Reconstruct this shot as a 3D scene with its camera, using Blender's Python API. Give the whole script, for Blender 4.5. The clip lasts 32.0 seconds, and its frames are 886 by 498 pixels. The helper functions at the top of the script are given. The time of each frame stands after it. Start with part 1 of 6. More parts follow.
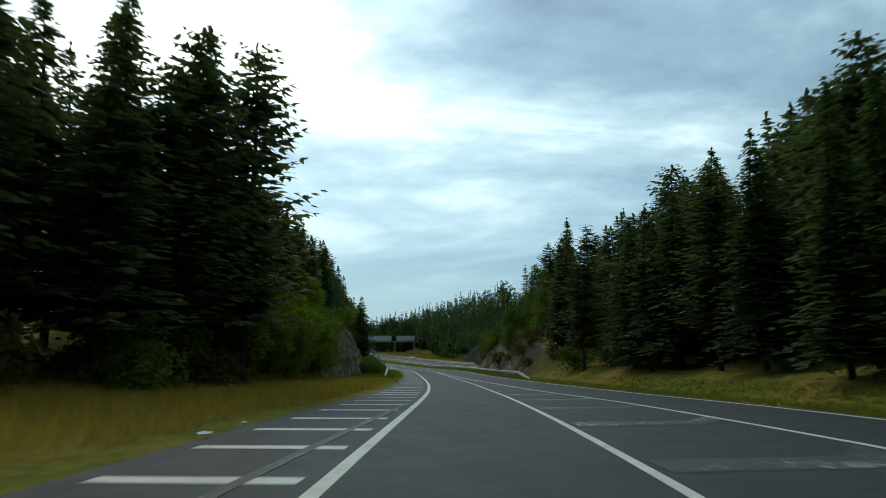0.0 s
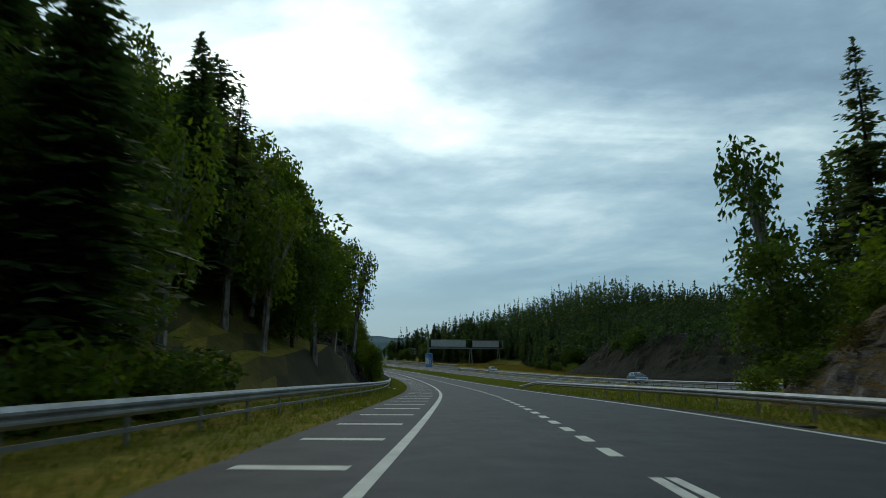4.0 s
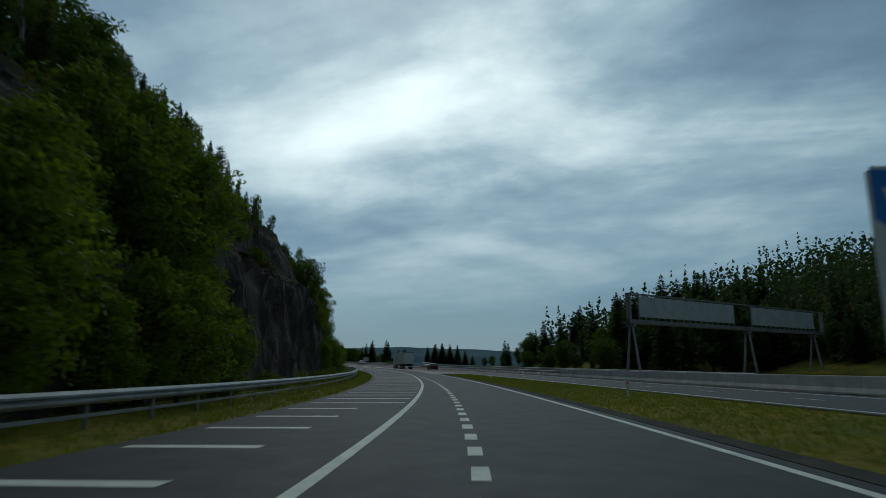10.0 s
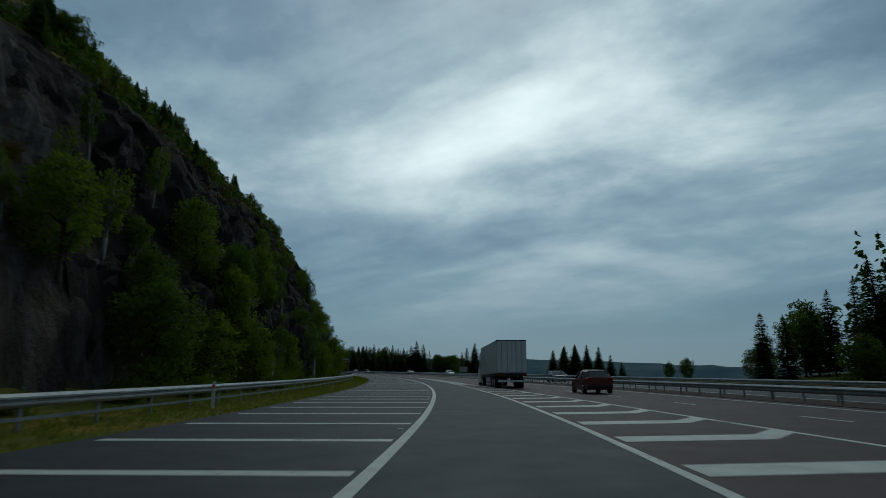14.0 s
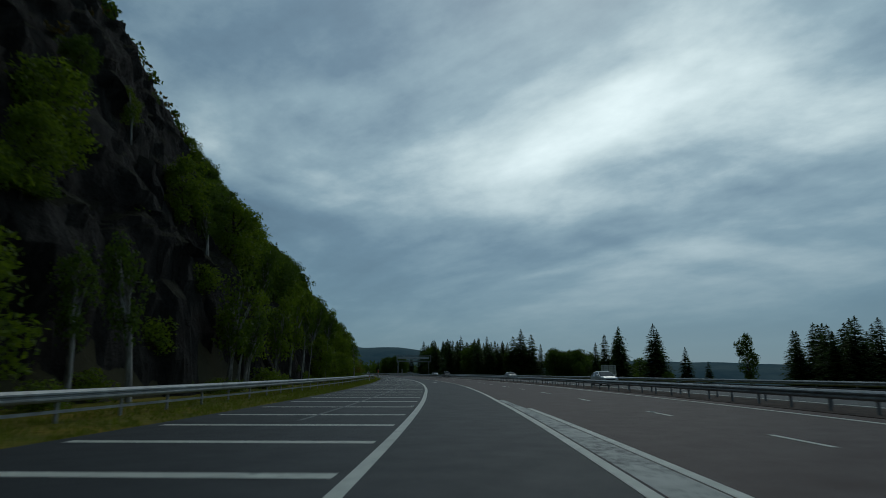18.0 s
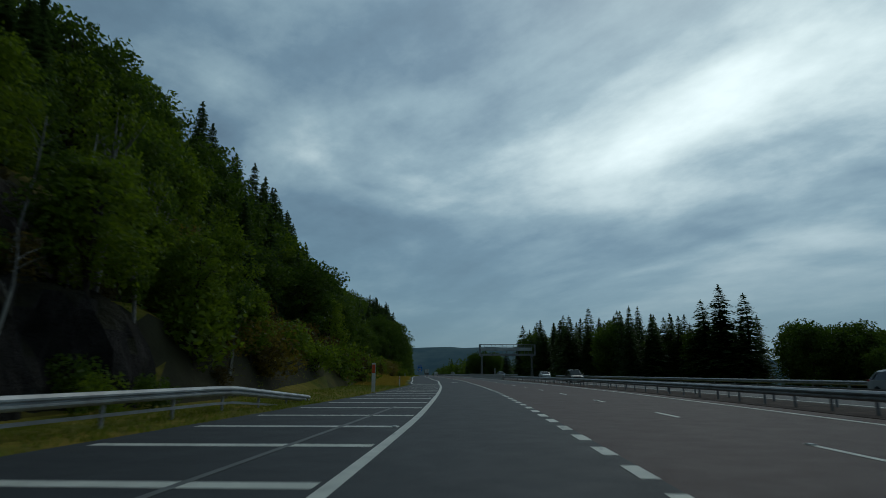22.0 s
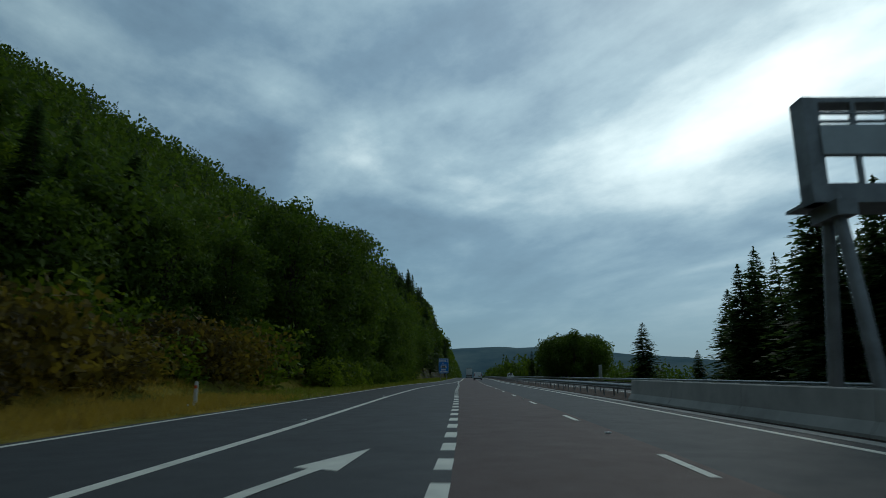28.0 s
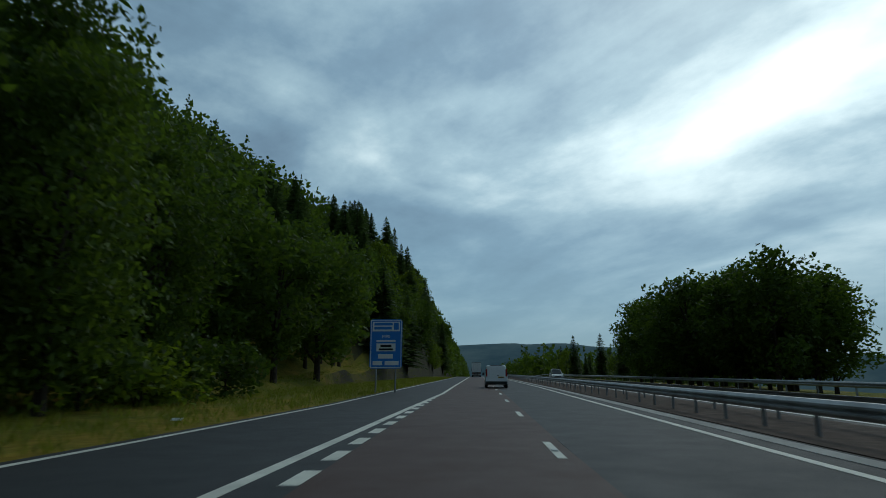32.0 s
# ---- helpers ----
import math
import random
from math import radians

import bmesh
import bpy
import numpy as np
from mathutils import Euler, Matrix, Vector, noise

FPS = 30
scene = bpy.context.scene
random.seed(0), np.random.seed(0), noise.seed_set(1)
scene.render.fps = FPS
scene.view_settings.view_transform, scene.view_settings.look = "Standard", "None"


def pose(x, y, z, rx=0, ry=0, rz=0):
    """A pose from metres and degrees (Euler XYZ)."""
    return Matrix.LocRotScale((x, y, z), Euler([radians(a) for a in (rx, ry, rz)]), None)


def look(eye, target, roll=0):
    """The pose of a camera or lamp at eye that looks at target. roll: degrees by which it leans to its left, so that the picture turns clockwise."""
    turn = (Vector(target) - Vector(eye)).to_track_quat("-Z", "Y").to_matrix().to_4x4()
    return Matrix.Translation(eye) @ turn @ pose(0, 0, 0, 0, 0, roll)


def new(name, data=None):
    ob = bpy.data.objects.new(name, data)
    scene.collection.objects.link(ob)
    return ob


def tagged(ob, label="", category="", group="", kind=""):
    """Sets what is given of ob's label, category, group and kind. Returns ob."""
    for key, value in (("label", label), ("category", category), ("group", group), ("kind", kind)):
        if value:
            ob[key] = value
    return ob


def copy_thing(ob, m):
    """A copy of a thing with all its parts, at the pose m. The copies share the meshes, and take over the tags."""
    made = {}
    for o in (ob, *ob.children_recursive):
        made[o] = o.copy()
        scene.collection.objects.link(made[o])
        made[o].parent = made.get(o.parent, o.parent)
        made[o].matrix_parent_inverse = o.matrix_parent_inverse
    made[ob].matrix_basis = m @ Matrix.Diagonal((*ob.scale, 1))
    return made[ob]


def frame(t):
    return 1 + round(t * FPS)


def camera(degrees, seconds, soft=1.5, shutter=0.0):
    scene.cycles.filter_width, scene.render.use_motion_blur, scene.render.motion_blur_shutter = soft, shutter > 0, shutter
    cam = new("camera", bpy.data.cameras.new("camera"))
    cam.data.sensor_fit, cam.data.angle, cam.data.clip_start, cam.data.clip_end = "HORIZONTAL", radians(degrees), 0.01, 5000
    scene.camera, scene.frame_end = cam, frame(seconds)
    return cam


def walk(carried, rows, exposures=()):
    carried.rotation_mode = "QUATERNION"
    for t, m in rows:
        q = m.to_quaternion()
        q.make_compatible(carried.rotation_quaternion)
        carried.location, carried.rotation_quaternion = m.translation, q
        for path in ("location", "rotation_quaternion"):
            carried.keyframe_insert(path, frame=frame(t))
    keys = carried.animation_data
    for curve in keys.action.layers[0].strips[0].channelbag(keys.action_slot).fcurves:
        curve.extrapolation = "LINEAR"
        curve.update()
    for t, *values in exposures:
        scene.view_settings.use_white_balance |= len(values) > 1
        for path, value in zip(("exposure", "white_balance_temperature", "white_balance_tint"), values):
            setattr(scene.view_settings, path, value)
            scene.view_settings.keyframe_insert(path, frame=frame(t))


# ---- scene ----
cam = camera(70.7, 32.0, soft=0.5, shutter=0.2)
# seconds, x, y, z, tilt, turn
PATH = (
    (0.0, 0.00, 0.00, 1.25, 98.07, -87.08),
    (0.5, 14.51, 0.14, 0.47, 98.27, -85.61),
    (1.0, 28.44, 0.63, -0.23, 98.44, -84.20),
    (1.5, 41.83, 1.41, -0.87, 98.53, -82.89),
    (2.0, 54.72, 2.45, -1.48, 98.64, -81.72),
    (2.5, 67.19, 3.69, -2.02, 98.93, -80.73),
    (3.0, 79.31, 5.09, -2.47, 99.23, -79.94),
    (3.5, 91.29, 6.61, -2.88, 99.43, -79.52),
    (4.0, 103.32, 8.20, -3.25, 99.51, -79.13),
    (4.5, 115.55, 9.94, -3.64, 99.30, -78.46),
    (5.0, 128.10, 11.90, -4.10, 99.07, -77.57),
    (5.5, 140.99, 14.15, -4.59, 99.11, -76.35),
    (6.0, 154.23, 16.78, -5.08, 99.27, -74.99),
    (6.5, 167.80, 19.81, -5.53, 99.50, -73.67),
    (7.0, 181.67, 23.24, -5.93, 99.78, -72.39),
    (7.5, 195.62, 27.00, -6.26, 100.03, -71.24),
    (8.0, 209.47, 31.03, -6.54, 100.27, -70.14),
    (8.5, 223.03, 35.25, -6.75, 100.49, -69.05),
    (9.0, 236.13, 39.60, -6.91, 100.70, -67.95),
    (9.5, 248.83, 44.11, -7.01, 100.87, -66.81),
    (10.0, 261.24, 48.79, -7.08, 101.05, -65.59),
    (10.5, 273.32, 53.67, -7.10, 101.27, -64.24),
    (11.0, 285.09, 58.75, -7.07, 101.48, -62.85),
    (11.5, 296.54, 64.03, -7.00, 101.62, -61.47),
    (12.0, 307.70, 69.50, -6.91, 101.74, -60.10),
    (12.5, 318.61, 75.17, -6.79, 101.85, -58.74),
    (13.0, 329.31, 81.07, -6.65, 101.95, -57.40),
    (13.5, 339.79, 87.16, -6.48, 102.09, -56.08),
    (14.0, 350.04, 93.43, -6.29, 102.18, -54.76),
    (14.5, 360.12, 99.94, -6.10, 102.14, -53.36),
    (15.0, 370.08, 106.72, -5.91, 102.13, -51.99),
    (15.5, 380.01, 113.80, -5.72, 102.24, -50.78),
    (16.0, 389.97, 121.24, -5.48, 102.32, -49.59),
    (16.5, 399.96, 129.02, -5.24, 102.35, -48.32),
    (17.0, 409.92, 137.15, -4.99, 102.38, -47.10),
    (17.5, 419.77, 145.51, -4.74, 102.42, -46.12),
    (18.0, 429.42, 153.97, -4.46, 102.45, -45.15),
    (18.5, 438.77, 162.47, -4.20, 102.46, -44.03),
    (19.0, 447.73, 170.97, -3.94, 102.46, -42.83),
    (19.5, 456.43, 179.58, -3.67, 102.47, -41.51),
    (20.0, 464.97, 188.44, -3.41, 102.48, -40.23),
    (20.5, 473.48, 197.63, -3.14, 102.48, -39.25),
    (21.0, 482.07, 207.20, -2.85, 102.49, -38.31),
    (21.5, 490.57, 217.04, -2.58, 102.49, -37.12),
    (22.0, 498.85, 227.03, -2.29, 102.50, -36.08),
    (22.5, 506.83, 236.91, -2.02, 102.51, -35.67),
    (23.0, 514.49, 246.49, -1.74, 102.52, -35.43),
    (23.5, 521.83, 255.76, -1.48, 102.52, -35.04),
    (24.0, 528.84, 264.77, -1.22, 102.53, -34.56),
    (24.5, 535.67, 273.72, -0.96, 102.54, -33.89),
    (25.0, 542.43, 282.80, -0.71, 102.55, -33.25),
    (25.5, 549.26, 292.14, -0.44, 102.56, -32.98),
    (26.0, 556.27, 301.81, -0.17, 102.57, -32.69),
    (26.5, 563.39, 311.81, 0.13, 102.57, -31.95),
    (27.0, 570.52, 322.11, 0.41, 102.58, -31.29),
    (27.5, 577.62, 332.52, 0.71, 102.59, -31.20),
    (28.0, 584.66, 342.83, 1.00, 102.60, -31.24),
    (28.5, 591.58, 352.98, 1.29, 102.57, -31.02),
    (29.0, 598.31, 362.96, 1.56, 102.55, -30.81),
    (29.5, 604.92, 372.81, 1.84, 102.52, -30.81),
    (30.0, 611.51, 382.59, 2.10, 102.50, -30.85),
    (30.5, 618.06, 392.34, 2.36, 102.46, -30.76),
    (31.0, 624.57, 402.07, 2.59, 102.42, -30.64),
    (31.5, 631.05, 411.79, 2.83, 102.39, -30.54),
    (32.0, 637.49, 421.48, 3.07, 102.35, -30.44),
)
walk(cam, [(t, pose(x, y, z, tilt, 0, turn)) for t, x, y, z, tilt, turn in PATH],
     exposures=((0.0, 0.75, 6900, 4), (3.0, 0.4, 6850, 4), (6.0, 0.08, 6450, 3), (9.0, -0.28, 6330, 3), (11.0, -0.54, 6300, 3), (14.0, -0.62, 6300, 3), (19.0, -0.64, 6300, 3), (23.0, -0.43, 6350, 3), (28.0, -0.18, 6380, 3), (32.0, -0.06, 6380, 3)))

# ---------------------------------------------------------------- light
SUN_AZ, SUN_EL = radians(30.0), radians(42.0)      # azimuth from +x, counter-clockwise


def make_world():
    w = bpy.data.worlds.new("overcast_sky")
    scene.world = w
    w.use_nodes = True
    nt = w.node_tree
    N, Lk = nt.nodes, nt.links
    N.clear()
    out = N.new("ShaderNodeOutputWorld")
    bg = N.new("ShaderNodeBackground")
    sky = N.new("ShaderNodeTexSky")
    sky.sky_type = 'NISHITA'
    sky.sun_disc = False
    sky.sun_elevation = SUN_EL
    sky.sun_rotation = radians(90.0) - SUN_AZ
    sky.air_density, sky.dust_density = 1.0, 1.0
    skys = N.new("ShaderNodeMix"); skys.data_type = 'RGBA'; skys.blend_type = 'MULTIPLY'
    skys.inputs[0].default_value = 1.0
    Lk.new(sky.outputs[0], skys.inputs[6])
    skys.inputs[7].default_value = (0.10, 0.10, 0.10, 1)
    tc = N.new("ShaderNodeTexCoord")
    # clouds lie in a flat layer: divide by height to get their place in it
    sep = N.new("ShaderNodeSeparateXYZ")
    Lk.new(tc.outputs["Generated"], sep.inputs[0])

    def m(op, a, b=None, c=None, clamp=False):
        n = N.new("ShaderNodeMath"); n.operation = op; n.use_clamp = clamp
        for i, v in enumerate((a, b, c)):
            if v is None:
                continue
            if isinstance(v, (int, float)):
                n.inputs[i].default_value = v
            else:
                Lk.new(v, n.inputs[i])
        return n.outputs[0]
    up = m('MAXIMUM', sep.outputs[2], 0.0)
    den = m('ADD', up, 0.16)
    comb = N.new("ShaderNodeCombineXYZ")
    Lk.new(m('DIVIDE', sep.outputs[0], den), comb.inputs[0])
    Lk.new(m('DIVIDE', sep.outputs[1], den), comb.inputs[1])
    rot = N.new("ShaderNodeMapping")
    rot.inputs["Rotation"].default_value = (0, 0, radians(-28))
    rot.inputs["Scale"].default_value = (1.0, 0.74, 1.0)
    Lk.new(comb.outputs[0], rot.inputs[0])
    n1 = N.new("ShaderNodeTexNoise")
    n1.inputs["Scale"].default_value = 0.95
    n1.inputs["Detail"].default_value = 9.0
    n1.inputs["Roughness"].default_value = 0.48
    n1.inputs["Distortion"].default_value = 0.7
    Lk.new(rot.outputs[0], n1.inputs["Vector"])
    n2 = N.new("ShaderNodeTexNoise")
    n2.inputs["Scale"].default_value = 4.2
    n2.inputs["Detail"].default_value = 9.0
    n2.inputs["Roughness"].default_value = 0.6
    Lk.new(rot.outputs[0], n2.inputs["Vector"])
    # thin cloud round the hidden sun
    sd = N.new("ShaderNodeVectorMath"); sd.operation = 'DOT_PRODUCT'
    Lk.new(tc.outputs["Generated"], sd.inputs[0])
    sd.inputs[1].default_value = (math.cos(SUN_AZ) * math.cos(SUN_EL), math.sin(SUN_AZ) * math.cos(SUN_EL), math.sin(SUN_EL))
    glow = m('POWER', m('MAXIMUM', sd.outputs["Value"], 0.0), 5.0)
    cover = m('ADD', m('MULTIPLY', n1.outputs[0], 0.78), m('MULTIPLY', n2.outputs[0], 0.22))
    cover = m('ADD', cover, m('SUBTRACT', m('MULTIPLY', glow, 0.10), 0.01))
    ramp = N.new("ShaderNodeValToRGB")
    e = ramp.color_ramp.elements
    e[0].position, e[0].color = 0.37, (0.13, 0.21, 0.30, 1)
    e[1].position, e[1].color = 0.80, (1.30, 1.44, 1.48, 1)
    for p, c in ((0.47, (0.22, 0.345, 0.46, 1)), (0.56, (0.42, 0.58, 0.68, 1)), (0.67, (0.88, 1.03, 1.08, 1))):
        x = ramp.color_ramp.elements.new(p)
        x.color = c
    Lk.new(cover, ramp.inputs[0])
    # the layer turns blue-grey and even towards the horizon
    low = m('MULTIPLY', m('SUBTRACT', up, 0.05), 3.4, clamp=True)
    mixh = N.new("ShaderNodeMix"); mixh.data_type = 'RGBA'
    Lk.new(low, mixh.inputs[0])
    mixh.inputs[6].default_value = (0.165, 0.315, 0.440, 1)
    Lk.new(ramp.outputs[0], mixh.inputs[7])
    add = N.new("ShaderNodeMix"); add.data_type = 'RGBA'; add.blend_type = 'ADD'
    add.inputs[0].default_value = 0.16
    Lk.new(mixh.outputs[2], add.inputs[6])
    Lk.new(skys.outputs[2], add.inputs[7])
    # sky is brightest on the sun's side; unseen part overhead dimmed to cut light
    side = m('ADD', m('MULTIPLY', m('POWER', m('MULTIPLY', m('ADD', sd.outputs["Value"], 1.0), 0.5), 2.0), 0.68), 0.32)
    over = m('SUBTRACT', 1.0, m('MULTIPLY', m('MULTIPLY', m('SUBTRACT', up, 0.62), 3.0, clamp=True), 0.45))
    dim = N.new("ShaderNodeMix"); dim.data_type = 'RGBA'; dim.blend_type = 'MULTIPLY'
    dim.inputs[0].default_value = 1.0
    Lk.new(add.outputs[2], dim.inputs[6])
    grey = N.new("ShaderNodeCombineColor")
    fac = m('MULTIPLY', side, over)
    for i in range(3):
        Lk.new(fac, grey.inputs[i])
    Lk.new(grey.outputs[0], dim.inputs[7])
    Lk.new(dim.outputs[2], bg.inputs[0])
    bg.inputs[1].default_value = 0.98
    Lk.new(bg.outputs[0], out.inputs[0])


make_world()
sun = new("sun", bpy.data.lights.new("sun", 'SUN'))
sun.data.energy, sun.data.angle, sun.data.color = 0.35, radians(14), (1.0, 0.95, 0.88)
sun.matrix_world = look((0, 0, 0), (-math.cos(SUN_AZ) * math.cos(SUN_EL), -math.sin(SUN_AZ) * math.cos(SUN_EL), -math.sin(SUN_EL)))

# ---------------------------------------------------------------- the road's line
# points on the driven line every 40 m, the first 75 m before the start
AXIS = ((-75.0, 0.2, 1.5), (-35.0, 0.1, 0.7), (5.0, 0.0, -0.27), (45.0, 1.6, -2.27), (84.7, 5.8, -3.91), (124.4, 11.3, -5.2), (163.6, 18.8, -6.65), (202.3, 28.9, -7.65), (240.4, 41.1, -8.2), (277.7, 55.5, -8.34), (313.9, 72.7, -8.09), (348.6, 92.5, -7.57), (381.6, 115.0, -6.93), (413.0, 139.8, -6.17), (442.9, 166.4, -5.33), (471.0, 194.9, -4.47), (497.2, 225.0, -3.59), (522.2, 256.3, -2.72), (546.4, 288.2, -1.81), (569.6, 320.7, -0.87), (592.1, 353.8, 0.06), (614.4, 387.0, 0.96), (636.7, 420.2, 1.78), (658.8, 453.6, 2.61), (680.9, 486.9, 3.43), (744.4, 582.8, 5.79))


def axis_table():
    k = [Vector(p) for p in AXIS]
    k = [2 * k[0] - k[1]] + k + [2 * k[-1] - k[-2]]
    pts = []
    for i in range(1, len(k) - 2):
        for j in range(20):
            u = j / 20
            a, b, c, d = k[i - 1], k[i], k[i + 1], k[i + 2]
            pts.append(0.5 * (2 * b + (c - a) * u + (2 * a - 5 * b + 4 * c - d) * u * u + (3 * b - a - 3 * c + d) * u ** 3))
    pts.append(k[-2])
    t = (pts[-1] - pts[-8]).normalized()
    for d in range(20, 3000, 20):
        q = pts[-1] + Vector((t.x, t.y, 0)) * 20
        pts.append(q)
    P = np.array([tuple(p) for p in pts])
    s = np.concatenate([[0], np.cumsum(np.hypot(np.diff(P[:, 0]), np.diff(P[:, 1])))]) - 75.0
    return s, P


AS, AP = axis_table()
GS = np.arange(-75.0, 2400.0, 1.0)
GX, GY, GZ = (np.interp(GS, AS, AP[:, i]) for i in range(3))
GH = np.unwrap(np.arctan2(np.gradient(GY), np.gradient(GX)))
GH = np.convolve(np.pad(GH, 8, mode='edge'), np.ones(17) / 17, mode='valid')


def road(s, n, h=0.0):
    """World place: s metres along the driven line, n to its left, h over the road."""
    x, y, z, a = (float(np.interp(s, GS, q)) for q in (GX, GY, GZ, GH))
    return Vector((x - n * math.sin(a), y + n * math.cos(a), z + h))


def heading(s):
    return float(np.interp(s, GS, GH))


def table(*pairs):
    xs, ys = zip(*pairs)
    return lambda s: float(np.interp(s, xs, ys))


# offsets of the painted lines and edges, to the left of the driven line
LEFT = table((-75, 1.7), (6, 1.63), (26, 1.67), (46, 1.68), (66, 1.57), (86, 1.4), (106, 1.31), (126, 1.38), (146, 1.38), (166, 1.48), (186, 1.56), (206, 1.6), (226, 1.64), (246, 1.68), (266, 1.87), (286, 1.99), (306, 2.03), (326, 1.93), (346, 1.77), (366, 1.47), (386, 1.21), (406, 1.11), (426, 1.05), (446, 1.07), (466, 1.34), (486, 1.63), (506, 1.88), (526, 1.94), (546, 1.79), (566, 1.7), (586, 1.7), (606, 1.99), (626, 2.36), (646, 2.9), (666, 3.1), (686, 4.01), (706, 4.2), (726, 4.34), (746, 4.77), (766, 4.9), (786, 4.27), (806, 2.99), (826, 2.56), (845, 2.1), (870, 2.2), (2400, 2.2))
SLIP_R = table((-75, -2.2), (6, -2.23), (20, -2.18), (34, -2.18), (48, -2.19), (62, -2.21), (76, -2.27), (90, -2.36), (104, -2.24), (118, -2.17), (132, -2.14), (146, -2.13), (160, -2.05), (174, -1.81), (188, -1.58), (202, -1.44), (216, -1.24), (230, -1.04), (244, -0.79), (258, -0.5), (272, -0.14), (286, 0.14), (300, 0.35), (314, 0.55), (328, 0.74), (350, 1.1), (366, 1.4))
SLIP_R2 = table((-75, -6.7), (11, -6.6), (25, -6.1), (37, -5.2), (48, -4.55), (62, -3.8), (71, -3.5), (87, -3.2), (95, -2.85), (116, -2.3))
EDGE_R = table((-75, -11.2), (20, -10.3), (40, -9.56), (59, -8.61), (78, -8.08), (97, -7.86), (116, -7.68), (135, -6.92), (154, -6.37), (173, -5.97), (192, -5.6), (211, -5.27), (230, -4.91), (249, -4.64), (268, -4.26), (287, -3.81), (306, -3.4), (325, -3.12), (344, -2.8), (363, -2.67), (382, -2.71), (401, -2.65), (420, -2.31), (439, -2.2), (458, -2.03), (477, -1.83), (496, -1.64), (515, -1.75), (534, -1.91), (553, -1.96), (572, -2.01), (591, -1.99), (610, -1.81), (629, -1.4), (648, -0.95), (667, -0.78), (686, -0.1), (705, 0.27), (724, 0.49), (743, 0.87), (762, 1.31), (781, 1.57), (800, 2.04), (819, 2.26), (845, 2.2))
MAIN_L = table((-75, -34), (60, -24), (150, -15.2), (215, -14.4), (275, -13), (314, -11.2), (333, -10.3), (357, -8.9), (373, -7.7), (385, -6.8), (400, -5.8), (418, -4.6), (435, -3.6), (450, -3.35), (475, -2.75), (499, -2.08), (520, -2))
LANE1 = table((215, -17.9), (275, -16.4), (314, -14.4), (357, -12.2), (390, -9.8), (420, -8.1), (450, -6.94), (466, -6.52), (482, -6.16), (498, -5.9), (514, -5.7), (530, -5.61), (546, -5.65), (562, -5.71), (578, -5.8), (594, -5.79), (610, -5.57), (626, -5.14), (642, -4.63), (658, -4.24), (674, -3.99), (690, -3.46), (706, -3.01), (722, -2.87), (738, -2.57), (754, -2.22), (770, -1.88), (786, -1.51), (802, -1.26), (818, -1.18), (850, -1.35), (900, -1.4), (2400, -1.4))
MAIN_R = table((-75, -42), (60, -32.5), (150, -23), (215, -21.2), (275, -19.9), (314, -18), (357, -15.8), (390, -13.6), (420, -11.9), (445, -10.9), (465, -10.68), (481, -10.45), (497, -10.34), (513, -10.07), (529, -9.96), (545, -9.97), (561, -9.76), (577, -9.79), (593, -9.95), (609, -9.97), (625, -9.55), (641, -8.78), (657, -7.92), (673, -7.47), (689, -7.14), (705, -6.79), (721, -6.45), (737, -6.09), (753, -5.71), (769, -5.33), (785, -5.02), (801, -4.81), (817, -4.68), (860, -5.2), (2400, -5.2))
OUTER = table((-75, 4.5), (10, 4.4), (38, 4.4), (64, 3.95), (88, 3.5), (110, 3.4), (151, 3.97), (194, 4.42), (224, 4.88), (250, 5.4), (277, 5.95), (303, 6.15), (330, 6.6), (356, 6.95), (380, 7.25), (440, 7.45), (476, 7.6), (505, 7.75), (529, 7.85), (554, 7.45), (579, 6.95), (603, 6), (626, 5.62), (638, 5.55), (648, 6.5), (690, 7.7), (714, 8.15), (728, 8.3), (752, 8.1), (780, 8.1), (795, 7.7), (806, 7.05), (818, 6.4), (832, 5.8), (857, 5.8), (2400, 5.8))
RAIL_L = table((79, 6.2), (110, 6.2), (165, 6.5), (190, 6.8), (255, 7.8), (270, 8.5), (325, 9.0), (357, 9.4), (426, 10.6), (523, 10.6), (560, 9.9), (600, 7.8))

# ---------------------------------------------------------------- materials
def nodes_of(name, rough=0.8, spec=0.3, metal=0.0):
    mt = bpy.data.materials.new(name)
    mt.use_nodes = True
    b = mt.node_tree.nodes["Principled BSDF"]
    b.inputs["Roughness"].default_value = rough
    b.inputs["Specular IOR Level"].default_value = spec
    b.inputs["Metallic"].default_value = metal
    return mt, mt.node_tree.nodes, mt.node_tree.links, b


def noise_node(N, L, scale, detail=4.0, rough=0.55, vec=None):
    n = N.new("ShaderNodeTexNoise")
    n.inputs["Scale"].default_value = scale
    n.inputs["Detail"].default_value = detail
    n.inputs["Roughness"].default_value = rough
    if vec is not None:
        L.new(vec, n.inputs["Vector"])
    return n.outputs[0]


def ramp_node(N, L, fac, stops):
    r = N.new("ShaderNodeValToRGB")
    e = r.color_ramp.elements
    while len(e) < len(stops):
        e.new(0.5)
    for el, (p, c) in zip(e, stops):
        el.position, el.color = p, (*c, 1)
    L.new(fac, r.inputs[0])
    return r.outputs[0]


def mix_node(N, L, fac, a, b, blend='MIX'):
    m = N.new("ShaderNodeMix")
    m.data_type, m.blend_type = 'RGBA', blend
    for i, v in ((0, fac), (6, a), (7, b)):
        if isinstance(v, (int, float)):
            m.inputs[i].default_value = v
        elif isinstance(v, tuple):
            m.inputs[i].default_value = (*v, 1)
        else:
            L.new(v, m.inputs[i])
    return m.outputs[2]


